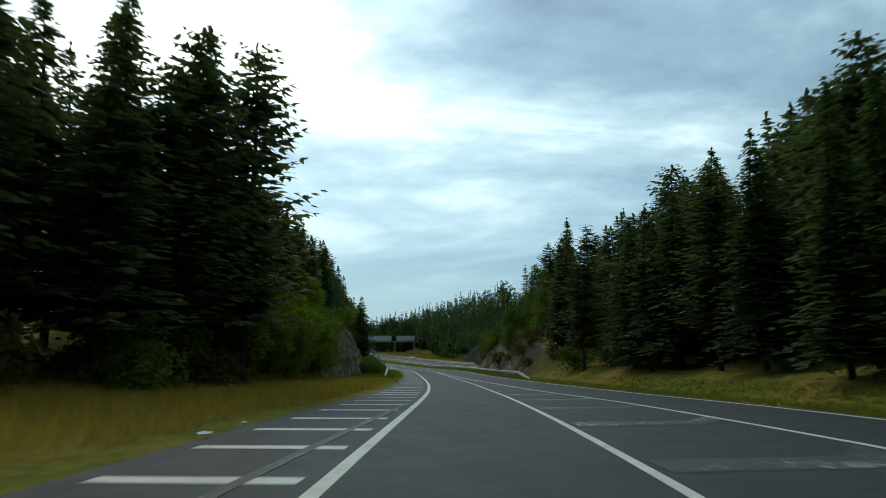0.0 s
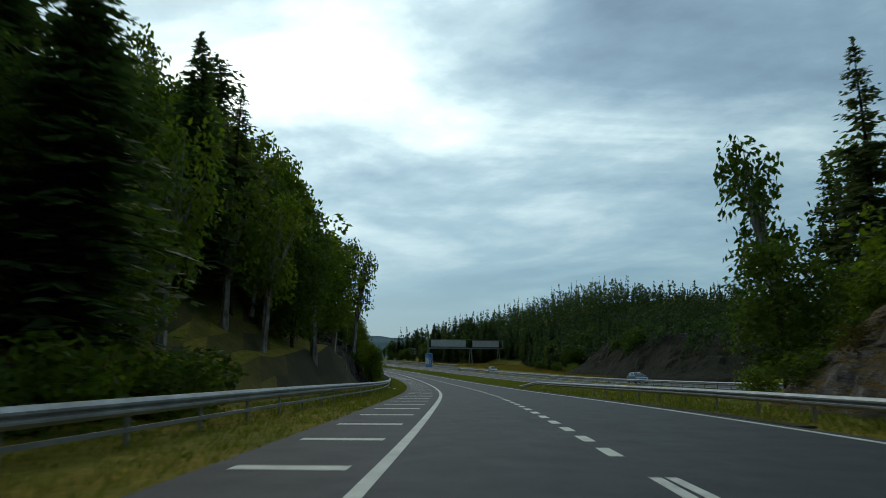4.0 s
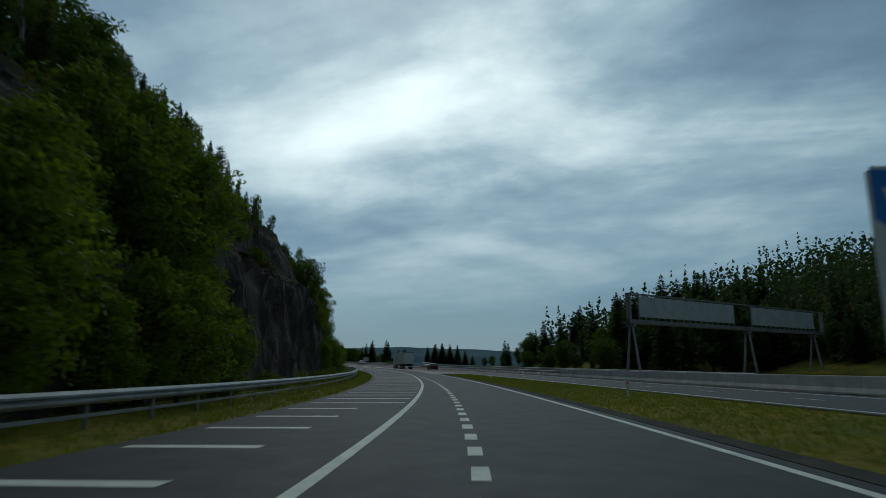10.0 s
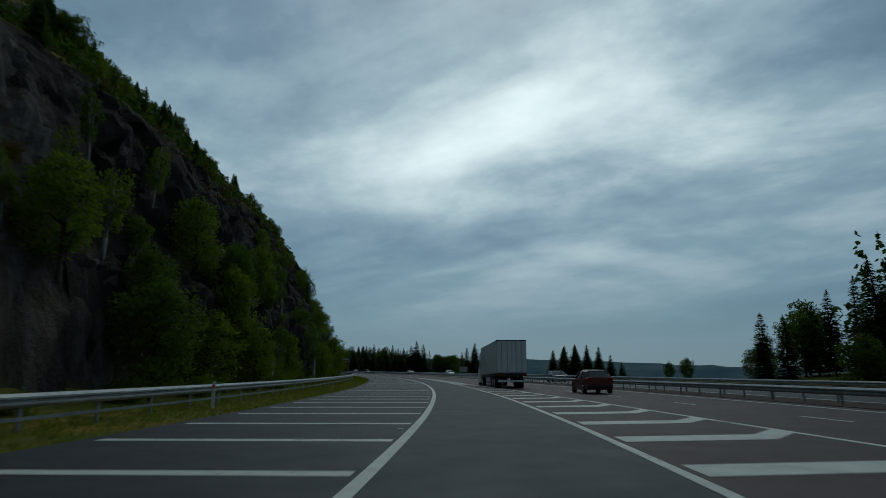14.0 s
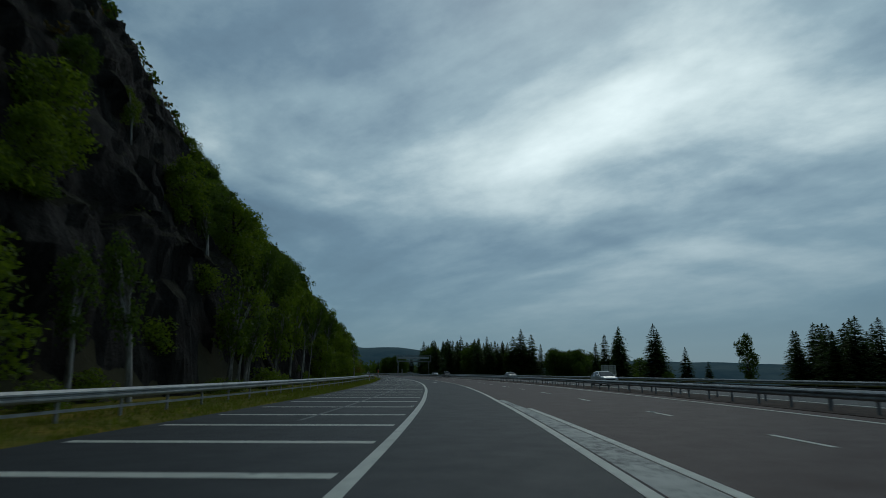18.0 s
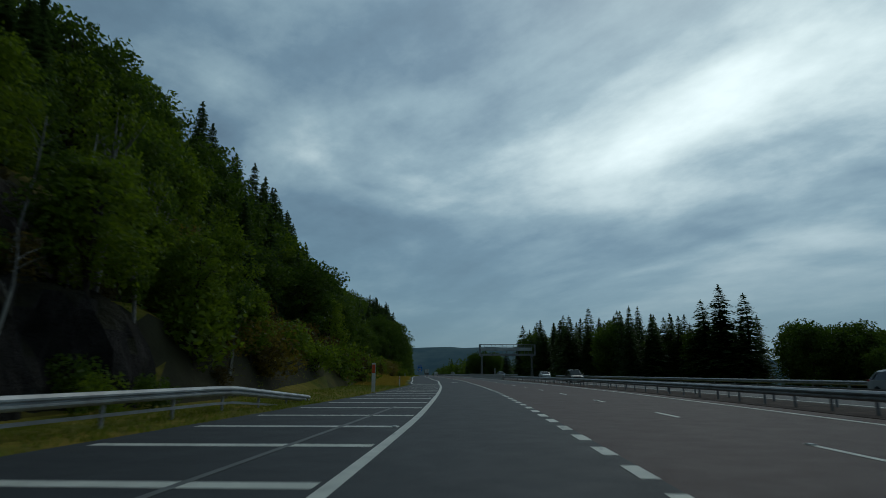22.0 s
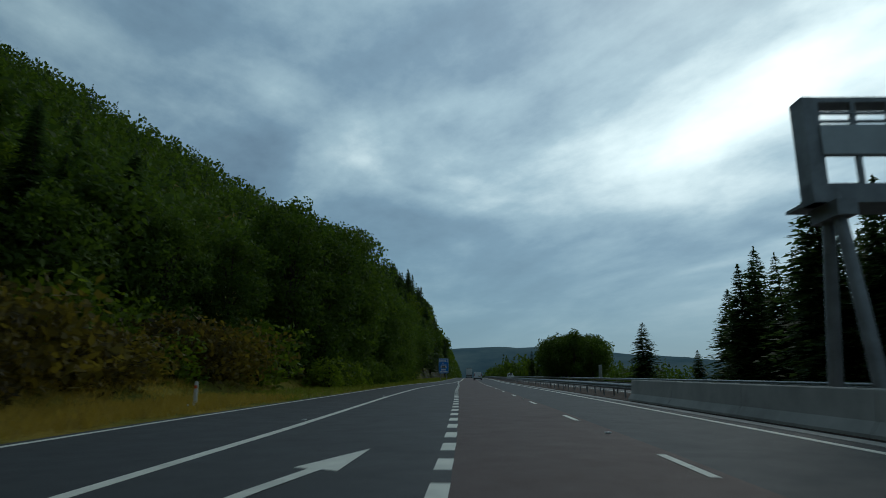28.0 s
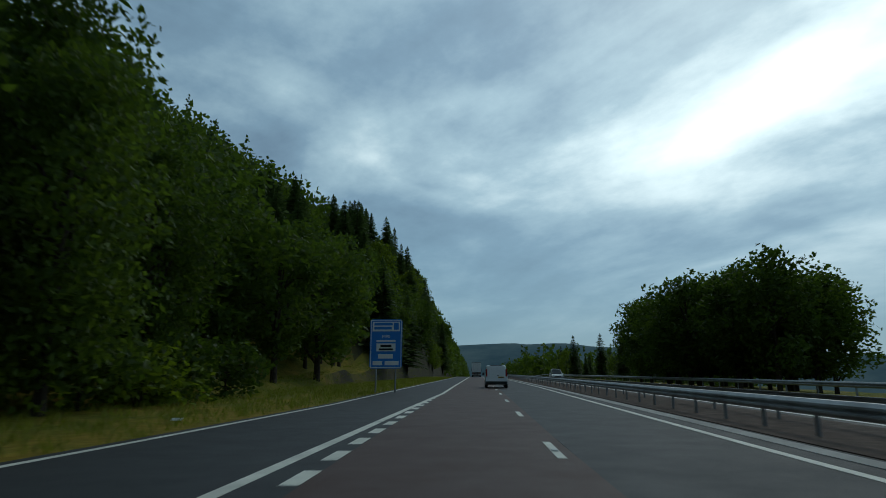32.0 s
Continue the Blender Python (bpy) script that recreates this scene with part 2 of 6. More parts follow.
def math_node(N, L, op, a, b=0.0, clamp=False):
    n = N.new("ShaderNodeMath")
    n.operation, n.use_clamp = op, clamp
    for i, v in ((0, a), (1, b)):
        if isinstance(v, (int, float)):
            n.inputs[i].default_value = v
        else:
            L.new(v, n.inputs[i])
    return n.outputs[0]


def bump_node(N, L, b, height, strength=0.3, dist=0.02):
    bp = N.new("ShaderNodeBump")
    bp.inputs["Strength"].default_value = strength
    bp.inputs["Distance"].default_value = dist
    L.new(height, bp.inputs["Height"])
    L.new(bp.outputs[0], b.inputs["Normal"])


def obj_coord(N):
    return N.new("ShaderNodeTexCoord").outputs["Object"]


def plain(name, col, rough=0.6, metal=0.0, var=0.12, scale=3.0, spec=0.4, bump=0.0, grime=None):
    """A painted, plastic or metal surface with a little unevenness."""
    mt, N, L, b = nodes_of(name, rough, spec, metal)
    v = obj_coord(N)
    n1 = noise_node(N, L, scale, 5.0, 0.6, v)
    lo = tuple(max(0.0, c * (1 - var)) for c in col)
    hi = tuple(min(1.0, c * (1 + var)) for c in col)
    c = ramp_node(N, L, n1, ((0.3, lo), (0.7, hi)))
    if grime:
        n2 = noise_node(N, L, scale * 0.35, 6.0, 0.7, v)
        c = mix_node(N, L, math_node(N, L, 'MULTIPLY', math_node(N, L, 'SUBTRACT', n2, 0.5, True), 3.0, True), c, grime)
    L.new(c, b.inputs["Base Color"])
    if bump:
        bump_node(N, L, b, noise_node(N, L, scale * 12, 3.0, 0.6, v), bump, 0.01)
    return mt


def asphalt(name, c_lo, c_hi, patch):
    mt, N, L, b = nodes_of(name, 0.78, 0.35)
    v = obj_coord(N)
    fine = noise_node(N, L, 55.0, 3.0, 0.7, v)
    big = noise_node(N, L, 0.12, 5.0, 0.6, v)
    mid = noise_node(N, L, 1.3, 4.0, 0.6, v)
    c = ramp_node(N, L, fine, ((0.3, c_lo), (0.72, c_hi)))
    c = mix_node(N, L, math_node(N, L, 'MULTIPLY', math_node(N, L, 'SUBTRACT', big, 0.42, True), 2.2, True), c, patch)
    c = mix_node(N, L, math_node(N, L, 'MULTIPLY', mid, 0.22), c, tuple(0.6 * q for q in c_lo))
    L.new(c, b.inputs["Base Color"])
    L.new(math_node(N, L, 'ADD', math_node(N, L, 'MULTIPLY', mid, 0.25), 0.58), b.inputs["Roughness"])
    bump_node(N, L, b, fine, 0.35, 0.012)
    return mt


def worn_paint(name, col, under, wear=0.45):
    mt, N, L, b = nodes_of(name, 0.6, 0.35)
    v = obj_coord(N)
    n1 = noise_node(N, L, 6.0, 8.0, 0.72, v)
    n2 = noise_node(N, L, 0.5, 3.0, 0.6, v)
    k = math_node(N, L, 'MULTIPLY', math_node(N, L, 'SUBTRACT', math_node(N, L, 'ADD', math_node(N, L, 'MULTIPLY', n1, 0.7), math_node(N, L, 'MULTIPLY', n2, 0.5)), 1.08 - wear, True), 7.0, True)
    dirt = ramp_node(N, L, noise_node(N, L, 1.7, 5.0, 0.6, v), ((0.3, tuple(0.72 * q for q in col)), (0.7, col)))
    L.new(mix_node(N, L, k, dirt, under), b.inputs["Base Color"])
    bump_node(N, L, b, n1, 0.2, 0.006)
    return mt


M_ASPH = asphalt("dark_asphalt", (0.018, 0.019, 0.021), (0.052, 0.054, 0.057), (0.042, 0.043, 0.045))
M_RED = asphalt("reddish_asphalt", (0.044, 0.022, 0.018), (0.112, 0.058, 0.046), (0.088, 0.047, 0.038))
M_OLD = asphalt("old_asphalt", (0.028, 0.028, 0.028), (0.075, 0.073, 0.070), (0.040, 0.038, 0.034))
M_LINE = worn_paint("road_paint", (0.80, 0.78, 0.68), (0.06, 0.06, 0.06), 0.40)
M_WORN = worn_paint("worn_road_paint", (0.60, 0.60, 0.55), (0.05, 0.05, 0.05), 0.66)


def ground_material():
    mt, N, L, b = nodes_of("grass_earth_and_rock", 0.95, 0.12)
    geo = N.new("ShaderNodeNewGeometry")
    v = geo.outputs["Position"]
    sep = N.new("ShaderNodeSeparateXYZ")
    L.new(geo.outputs["True Normal"], sep.inputs[0])
    fine = noise_node(N, L, 3.0, 6.0, 0.7, v)
    mid = noise_node(N, L, 0.35, 5.0, 0.6, v)
    big = noise_node(N, L, 0.05, 4.0, 0.6, v)
    grass = ramp_node(N, L, fine, ((0.3, (0.070, 0.082, 0.008)), (0.7, (0.175, 0.178, 0.026))))
    dry = ramp_node(N, L, fine, ((0.3, (0.165, 0.115, 0.015)), (0.7, (0.350, 0.245, 0.040))))
    g = mix_node(N, L, math_node(N, L, 'MULTIPLY', math_node(N, L, 'SUBTRACT', math_node(N, L, 'ADD', math_node(N, L, 'MULTIPLY', mid, 0.6), math_node(N, L, 'MULTIPLY', big, 0.5)), 0.47, True), 5.0, True), grass, dry)
    rock = ramp_node(N, L, mid, ((0.3, (0.030, 0.027, 0.014)), (0.7, (0.070, 0.062, 0.032))))
    rock = mix_node(N, L, math_node(N, L, 'MULTIPLY', fine, 0.5), rock, (0.03, 0.028, 0.02))
    steep = math_node(N, L, 'MULTIPLY', math_node(N, L, 'SUBTRACT', 0.86, sep.outputs[2], True), 4.0, True)
    L.new(mix_node(N, L, steep, g, rock), b.inputs["Base Color"])
    bump_node(N, L, b, fine, 0.6, 0.15)
    return mt


M_GROUND = ground_material()


# ---------------------------------------------------------------- mesh helpers
def part(name, bm, material, parent=None, label=""):
    me = bpy.data.meshes.new(name)
    bm.to_mesh(me)
    bm.free()
    for mt in (material if isinstance(material, (list, tuple)) else [material]):
        me.materials.append(mt)
    ob = new(name, me)
    if parent is not None:
        ob.parent = parent
    if label:
        ob["label"] = label
    return ob


def raw(name, verts, faces, material, parent=None, label="", smooth=False):
    me = bpy.data.meshes.new(name)
    me.from_pydata([tuple(v) for v in verts], [], faces)
    if smooth:
        me.polygons.foreach_set("use_smooth", [True] * len(me.polygons))
    for mt in (material if isinstance(material, (list, tuple)) else [material]):
        me.materials.append(mt)
    me.update()
    ob = new(name, me)
    if parent is not None:
        ob.parent = parent
    if label:
        ob["label"] = label
    return ob


def grid_faces(rows, cols):
    return [(i * cols + j, i * cols + j + 1, (i + 1) * cols + j + 1, (i + 1) * cols + j) for i in range(rows - 1) for j in range(cols - 1)]


def road_np(s, n, h):
    x, y, z, a = (np.interp(s, GS, q) for q in (GX, GY, GZ, GH))
    return np.stack([x - n * np.sin(a), y + n * np.cos(a), z + h], axis=-1)


def ribbon(name, s0, s1, left, right, h, thick, material, step=2.0, parent=None, label=""):
    """A slab along the road between two offsets; left and right are functions of s."""
    ss = np.append(np.arange(s0, s1, step), s1)
    V = []
    for s in ss:
        l, r = left(s), right(s)
        V += [road(s, l, h - thick), road(s, l, h), road(s, r, h), road(s, r, h - thick)]
    F = []
    for i in range(len(ss) - 1):
        a, b = 4 * i, 4 * i + 4
        F += [(a, a + 1, b + 1, b), (a + 1, a + 2, b + 2, b + 1), (a + 2, a + 3, b + 3, b + 2)]
    F += [(3, 2, 1, 0), (4 * len(ss) - 4, 4 * len(ss) - 3, 4 * len(ss) - 2, 4 * len(ss) - 1)]
    return raw(name, V, F, material, parent, label)


# ---------------------------------------------------------------- the lie of the land
TOE = table((-75, 14), (40, 13), (70, 11), (90, 10), (125, 10.5), (160, 10.5), (200, 10.5), (260, 11), (300, 12.3), (357, 13.8), (385, 14.6), (426, 14.6), (460, 14.6), (490, 15.4), (523, 15.4), (550, 14.6), (575, 13.4),
            (600, 12), (640, 11), (700, 13), (750, 14), (790, 14), (850, 13), (1000, 13))
FACE_H = table((-75, 1.0), (30, 1.0), (58, 2.0), (75, 6.0), (112, 7.5), (125, 3.0), (150, 9.0), (185, 15), (230, 15), (260, 14), (300, 15), (340, 17), (380, 18.5), (410, 20.2), (450, 22), (480, 23), (508, 28), (530, 22.5), (560, 17.5), (585, 14.5), (610, 8), (640, 5.0), (665, 3.0), (700, 3.0), (760, 2.5), (850, 2.0), (880, 6), (920, 14), (950, 20), (1000, 30), (1100, 42), (1300, 50), (1800, 40))
FACE_W = table((-75, 8), (58, 6), (80, 3.0), (112, 3.0), (135, 7), (170, 13), (250, 12), (290, 9), (320, 8), (380, 9), (450, 9), (500, 10), (560, 13), (600, 12), (640, 10), (700, 10), (950, 10), (1050, 18), (1200, 24))
UPPER = table((-75, 0.12), (60, 0.25), (110, 0.30), (150, 0.65), (250, 0.90), (340, 0.92), (385, 0.70), (430, 0.70), (462, 0.86), (490, 1.05), (515, 1.15), (545, 1.3), (580, 1.35), (620, 1.05), (680, 1.0), (730, 0.86), (765, 0.58), (800, 0.58), (850, 0.78), (880, 0.78), (930, 0.76), (970, 0.68), (1040, 0.5), (1500, 0.45))
TOP = table((-75, 6), (60, 10), (110, 14), (150, 30), (250, 60), (380, 70), (440, 120), (490, 220), (560, 180), (640, 260), (700, 320), (900, 320), (1200, 240), (1500, 60), (2400, 40))
R_TOE = table((-75, -12), (60, -12.5), (90, -12.2), (120, -12), (160, -13.5), (175, -16))
RISE = table((150, 0.10), (270, 0.13), (300, 0.21), (330, 0.27), (360, 0.33), (395, 0.32), (430, 0.12), (460, 0.0))
SETBACK = table((150, 8), (215, 12), (290, 14), (330, 28), (370, 32), (395, 14), (440, 8))
R_FACE = table((-75, 1.0), (60, 1.2), (75, 3.0), (95, 5.5), (115, 6.5), (125, 5.0), (133, 1.0), (140, 0.0))


FACE_PROFILE = table((0.0, 0.0), (0.06, 0.17), (0.13, 0.31), (0.30, 0.38), (0.42, 0.52), (0.55, 0.67), (0.75, 0.84), (1.0, 1.0))

TIERED = table((0.0, 0.0), (0.05, 0.22), (0.13, 0.54), (0.36, 0.60), (0.48, 0.72), (0.62, 0.92), (0.75, 0.95), (1.0, 1.0))
TIER = table((286, 0.0), (298, 1.0), (350, 1.0), (366, 0.0))      # where the lower tier is a tall bare wall


def land(s, n):
    """Height of the ground over the road's level, with no fine relief."""
    o = n - TOE(s)
    if o > 0:
        w, hc = FACE_W(s), FACE_H(s)
        u = min(o / w, 1.0)
        h = hc * (FACE_PROFILE(u) + TIER(s) * (TIERED(u) - FACE_PROFILE(u)))
        if o > w:
            lim = TOP(s)
            d = (o - w) * UPPER(s)
            h += lim * (1 - math.exp(-d / lim))
        return h
    if n > OUTER(s) + 0.4:
        return 0.02 * (n - OUTER(s) - 0.4)
    if s < 150:
        t = n - R_TOE(s)
        if t < 0:
            h = R_FACE(s) * min(-t / 3.5, 1.0) + (0.14 if s < 125 else 0.14 * max(0.0, (150 - s) / 25)) * min(max(0.0, -t - 3.5), 26)
            fade = min(1.0, max(0.0, (34 + t) / 10)) if s > 40 else 1.0
            return h * fade
        return 0.0
    e = n - (MAIN_R(s) - 16.0)
    if e < 0:
        rise = RISE(s) * min(max(0.0, -e - SETBACK(s)), 95)
        drop = 0.0 if s < 450 else -0.06 * min(-e, 300) * min(1.0, (s - 450) / 120)
        return rise + drop
    return 0.0


def rough_noise(p, amp, sc):
    return amp * noise.fractal(Vector((p[0] * sc, p[1] * sc, p[2] * sc)), 0.9, 2.1, 4)


BARE = ((70, 117), (182, 594))      # stretches of open rock


def make_ground():
    ns = np.concatenate([np.arange(-900, -160, 60), np.arange(-160, -60, 10), np.arange(-60, -24, 3), np.arange(-24, 9, 1.5), np.arange(9, 34, 1.0), np.arange(34, 80, 3),
                         np.arange(80, 200, 12), np.arange(200, 620, 60)])
    ss = np.concatenate([np.arange(-75, 900, 3.0), np.arange(900, 1200, 12), np.arange(1200, 2390, 60)])
    V = []
    for s in ss:
        for n in ns:
            h = land(s, n)
            p = road(s, n, h)
            if n > TOE(s) or n < MAIN_R(s) - 18 or (s < 140 and n < R_TOE(s)):
                k = min(1.0, abs(h) / 4 + 0.1)
                p.z += k * rough_noise(p, 1.3, 0.10)
            o, w = n - TOE(s), FACE_W(s)
            if 0 < o < w * 1.05 and any(a < s < b for a, b in BARE):
                p.z -= min(3.0, 0.28 * FACE_H(s)) * min(1.0, 12 * o / w, 5 * (1.05 - o / w)) * min(1.0, *(max(abs(s - e) - 0.0, 0.0) / 6 for a, b in BARE for e in (a, b)))
            if n < -160:
                p.z -= 0.05 * (-160 - n) if s > 440 else 0
            V.append((p.x, p.y, p.z - 0.06))
    g = raw("ground", V, grid_faces(len(ss), len(ns)), M_GROUND, smooth=True)
    tagged(g, "rough grass, earth and rock slopes beside the road", "ground", kind="structure")
    return g


make_ground()


# ---------------------------------------------------------------- carriageways
def make_roads():
    r = ribbon("road_slip", -75, 366, lambda s: OUTER(s) + 0.35, lambda s: min(EDGE_R(s) - 0.45, -2.0), 0.0, 0.12, M_ASPH)
    tagged(r, "dark grey asphalt slip road with worn markings", "road", kind="structure")
    # one lane of the slip road runs on beside the reddish main lanes
    r = ribbon("road_merge", 366, 860, lambda s: OUTER(s) + 0.35, lambda s: EDGE_R(s) - 0.12, 0.0, 0.12, M_ASPH)
    tagged(r, "dark asphalt joining lane with hatched margin", "road", kind="structure")
    r = ribbon("road_main_approach", -75, 366, lambda s: MAIN_L(s) + 0.5, lambda s: MAIN_R(s) - 1.2, 0.0, 0.12, M_OLD)
    tagged(r, "grey asphalt main carriageway", "road", kind="structure")
    r = ribbon("road_main", 366, 640, lambda s: EDGE_R(s) - 0.12, lambda s: MAIN_R(s) - 1.2, 0.0, 0.12, M_RED)
    tagged(r, "reddish asphalt main carriageway of the motorway", "road", kind="structure")
    r = ribbon("road_main_lane", 640, 860, lambda s: EDGE_R(s) - 0.12, lambda s: LANE1(s) - 0.25, 0.0, 0.12, M_RED)
    tagged(r, "reddish asphalt inner lane of the motorway", "road", kind="structure")
    r = ribbon("road_outer_lane", 640, 2000, lambda s: LANE1(s) - 0.25, lambda s: MAIN_R(s) - 1.2, 0.0, 0.12, M_ASPH, 4)
    tagged(r, "dark resurfaced asphalt overtaking lane", "road", kind="structure")
    r = ribbon("road_onward", 860, 2000, lambda s: LEFT(s) + 0.2, lambda s: LANE1(s) - 0.25, 0.0, 0.12, M_RED, 10)
    tagged(r, "reddish asphalt motorway lane running on", "road", kind="structure")
    r = ribbon("road_shoulder", 860, 2000, lambda s: OUTER(s) + 0.35, lambda s: LEFT(s) + 0.2, 0.0, 0.12, M_ASPH, 10)
    tagged(r, "dark asphalt hard shoulder", "road", kind="structure")
    r = ribbon("road_opposite", -75, 2000, lambda s: MAIN_R(s) - 4.2, lambda s: MAIN_R(s) - 14.0, 0.0, 0.12, M_OLD, 4)
    tagged(r, "grey asphalt opposite carriageway", "road", kind="structure")


make_roads()


def line(name, s0, s1, at, width, label, material=None, h=0.004, step=2.0, parent=None):
    return ribbon(name, s0, s1, lambda s: at(s) + width / 2, lambda s: at(s) - width / 2, h + 0.003, 0.006, material or M_LINE, step, parent, label)


def spaced(anchors, period):
    """Places that pass through the anchors at about the given period."""
    out = []
    for a, b in zip(anchors[:-1], anchors[1:]):
        k = max(1, round((b - a) / (period((a + b) / 2) if callable(period) else period)))
        out += [a + (b - a) * i / k for i in range(k)]
    return out + [anchors[-1]]


HATCH_GAP = table((-75, 0.3), (14, 0.3), (36, 0.45), (70, 0.4), (100, 0.38), (150, 0.58), (194, 0.72), (222, 0.98), (250, 1.45), (277, 1.62), (291, 1.7), (291.5, 0.27), (330, 0.16), (352, 0.25), (380, 0.18), (440, 0.22), (480, 0.25), (640, 0.12))


def make_markings():
    solids = (
        ("edge_line", -75, 845, LEFT, 0.20), ("edge_line", -75, 112, SLIP_R, 0.16), ("edge_line", -75, 112, SLIP_R2, 0.15),
        ("edge_line", -75, 525, EDGE_R, 0.18), ("edge_line", 150, 490, MAIN_L, 0.18), ("edge_line", 150, 1600, MAIN_R, 0.18),
        ("edge_line", 640, 845, lambda s: OUTER(s) + 0.0, 0.15), ("edge_line", 845, 1600, lambda s: LEFT(s) + 0.0, 0.2), ("edge_line", 845, 1600, OUTER, 0.15),
        ("edge_line", 150, 1600, lambda s: MAIN_R(s) - 4.9, 0.18), ("edge_line", 150, 1600, lambda s: MAIN_R(s) - 12.6, 0.18))
    for name, a, b, at, w in solids:
        ob = line(name, a, b, at, w, "")
        tagged(ob, "white painted edge line on asphalt", "road marking", "edge lines", "structure")
    # hatch bars beside the slip road
    holder = new("hatched_margin")
    tagged(holder, "white hatch bars painted along the road margin", "road marking")
    for s in spaced((-18.2, 7.3, 16, 35.9, 46, 62, 72.7, 86.3, 97.3, 150.8, 160.3, 164.1, 175.3, 192.3, 203.8, 220.8, 232, 248.5, 259.6, 274.5, 285.3, 299.8, 310.7, 327.4, 337.6, 351.6, 363.2, 375.1, 387.4, 436.2, 448.3, 474.8, 486.4, 500, 511.8, 524.6, 536.8, 549.7, 561.2, 574.9, 586.9, 599.5, 611.2, 625.9, 637.7, 641.6), lambda s: 3.2 if s < 30 else 3.55 if s < 80 else 3.9):
        l, r = OUTER(s) - 0.05, LEFT(s) + HATCH_GAP(s)
        V = [road(s + e, n, 0.007) for n, e in ((l, -0.19), (l, 0.19), (r, 0.21), (r, -0.21))]
        raw("hatch_bar", V, [(0, 1, 2, 3)], M_LINE, holder)
    # short dashes between joining lanes
    for nm, anchors, at in (("short_dash", (114.6, 149.4, 156.6, 162.4, 168.6, 190.4, 196.9, 221.0, 228.2, 248.9, 255.9, 275.4, 282.1, 301.4, 307.8, 326.6, 331.0, 347.2), SLIP_R), ("short_dash", (522.3, 524.5, 533.1, 549.0, 557.5, 576.1, 584.9, 600.0, 608.9, 623.7, 632.2, 646.6, 655.3, 706.4, 714.5, 718.8, 725.2, 743.1, 751.5, 766.7, 775.4, 814.4, 820.6, 842.0), EDGE_R)):
        hold = new("dashed_line")
        tagged(hold, "short white dashes between the joining lanes", "road marking", "dashed lines")
        for s in spaced(anchors, 2.18):
            V = [road(s + ds, at(s) + dn, 0.007) for ds, dn in ((-0.55, 0.12), (0.55, 0.12), (0.55, -0.12), (-0.55, -0.12))]
            raw(nm, V, [(3, 2, 1, 0)], M_LINE, hold)
    # lane dashes of the main carriageway
    for at in (LANE1, lambda s: MAIN_R(s) - 8.7):
        hold = new("lane_line")
        tagged(hold, "long white lane dashes on the motorway", "road marking", "lane lines")
        for s in spaced((215, 447.8, 456.5, 466.2, 479.2, 487.2, 507.9, 517.2, 527.5, 536.8, 557, 565.4, 578.3, 587.4, 606.7, 624.8, 632.6, 649.3, 658.5, 712.8, 721, 749.2, 767, 775.8, 791.8, 801, 817.4, 826.4, 1196), 9.0):
            V = [road(s + ds, at(s + ds) + dn, 0.007) for ds, dn in ((-1.1, 0.07), (1.1, 0.07), (1.1, -0.07), (-1.1, -0.07))]
            raw("lane_dash", V, [(3, 2, 1, 0)], M_LINE, hold)


make_markings()

# ---------------------------------------------------------------- rock faces
def rock_material(name, g, mossy):
    mt, N, L, b = nodes_of(name, 0.9, 0.2)
    geo = N.new("ShaderNodeNewGeometry")
    mp = N.new("ShaderNodeMapping")
    mp.inputs["Scale"].default_value = (1.0, 1.0, 0.28)
    L.new(geo.outputs["Position"], mp.inputs[0])
    streak = noise_node(N, L, 0.9, 7.0, 0.65, mp.outputs[0])
    grain = noise_node(N, L, 5.0, 6.0, 0.7, geo.outputs["Position"])
    big = noise_node(N, L, 0.16, 4.0, 0.6, geo.outputs["Position"])
    c = ramp_node(N, L, streak, ((0.28, (0.012 * g, 0.0105 * g, 0.010 * g)), (0.5, (0.045 * g, 0.038 * g, 0.034 * g)), (0.74, (0.150 * g, 0.136 * g, 0.122 * g))))
    c = mix_node(N, L, math_node(N, L, 'MULTIPLY', grain, 0.45), c, (0.03 * g, 0.026 * g, 0.023 * g))
    rust = math_node(N, L, 'MULTIPLY', math_node(N, L, 'SUBTRACT', big, 0.52, True), 3.5, True)
    c = mix_node(N, L, math_node(N, L, 'MULTIPLY', rust, 0.5), c, (0.10 * g, 0.058 * g, 0.036 * g))
    sep = N.new("ShaderNodeSeparateXYZ")
    L.new(geo.outputs["Normal"], sep.inputs[0])
    moss = math_node(N, L, 'MULTIPLY', math_node(N, L, 'SUBTRACT', math_node(N, L, 'ADD', sep.outputs[2], math_node(N, L, 'MULTIPLY', grain, 0.35)), 0.66, True), 4.0, True)
    c = mix_node(N, L, moss, c, mossy)
    L.new(c, b.inputs["Base Color"])
    bump_node(N, L, b, math_node(N, L, 'ADD', math_node(N, L, 'MULTIPLY', streak, 1.6), math_node(N, L, 'MULTIPLY', grain, 0.6)), 1.0, 0.5)
    return mt


M_ROCK = rock_material("quarried_rock", 0.50, (0.022, 0.021, 0.008))
M_ROCK_STREAKED = rock_material("streaked_grey_rock", 2.0, (0.045, 0.040, 0.012))
M_ROCK_PALE = rock_material("pale_netted_rock", 4.4, (0.16, 0.105, 0.028))


def blocky(p, sc):
    """Stepped relief, as rock that breaks along joints."""
    q = Vector((p[0] * sc, p[1] * sc, p[2] * sc * 0.45)) + noise.noise_vector(p * 0.35) * 0.35
    return noise.cell(q) * 0.6 + noise.cell(q * 2.3 + Vector((3.1, 1.7, 0.4))) * 0.4


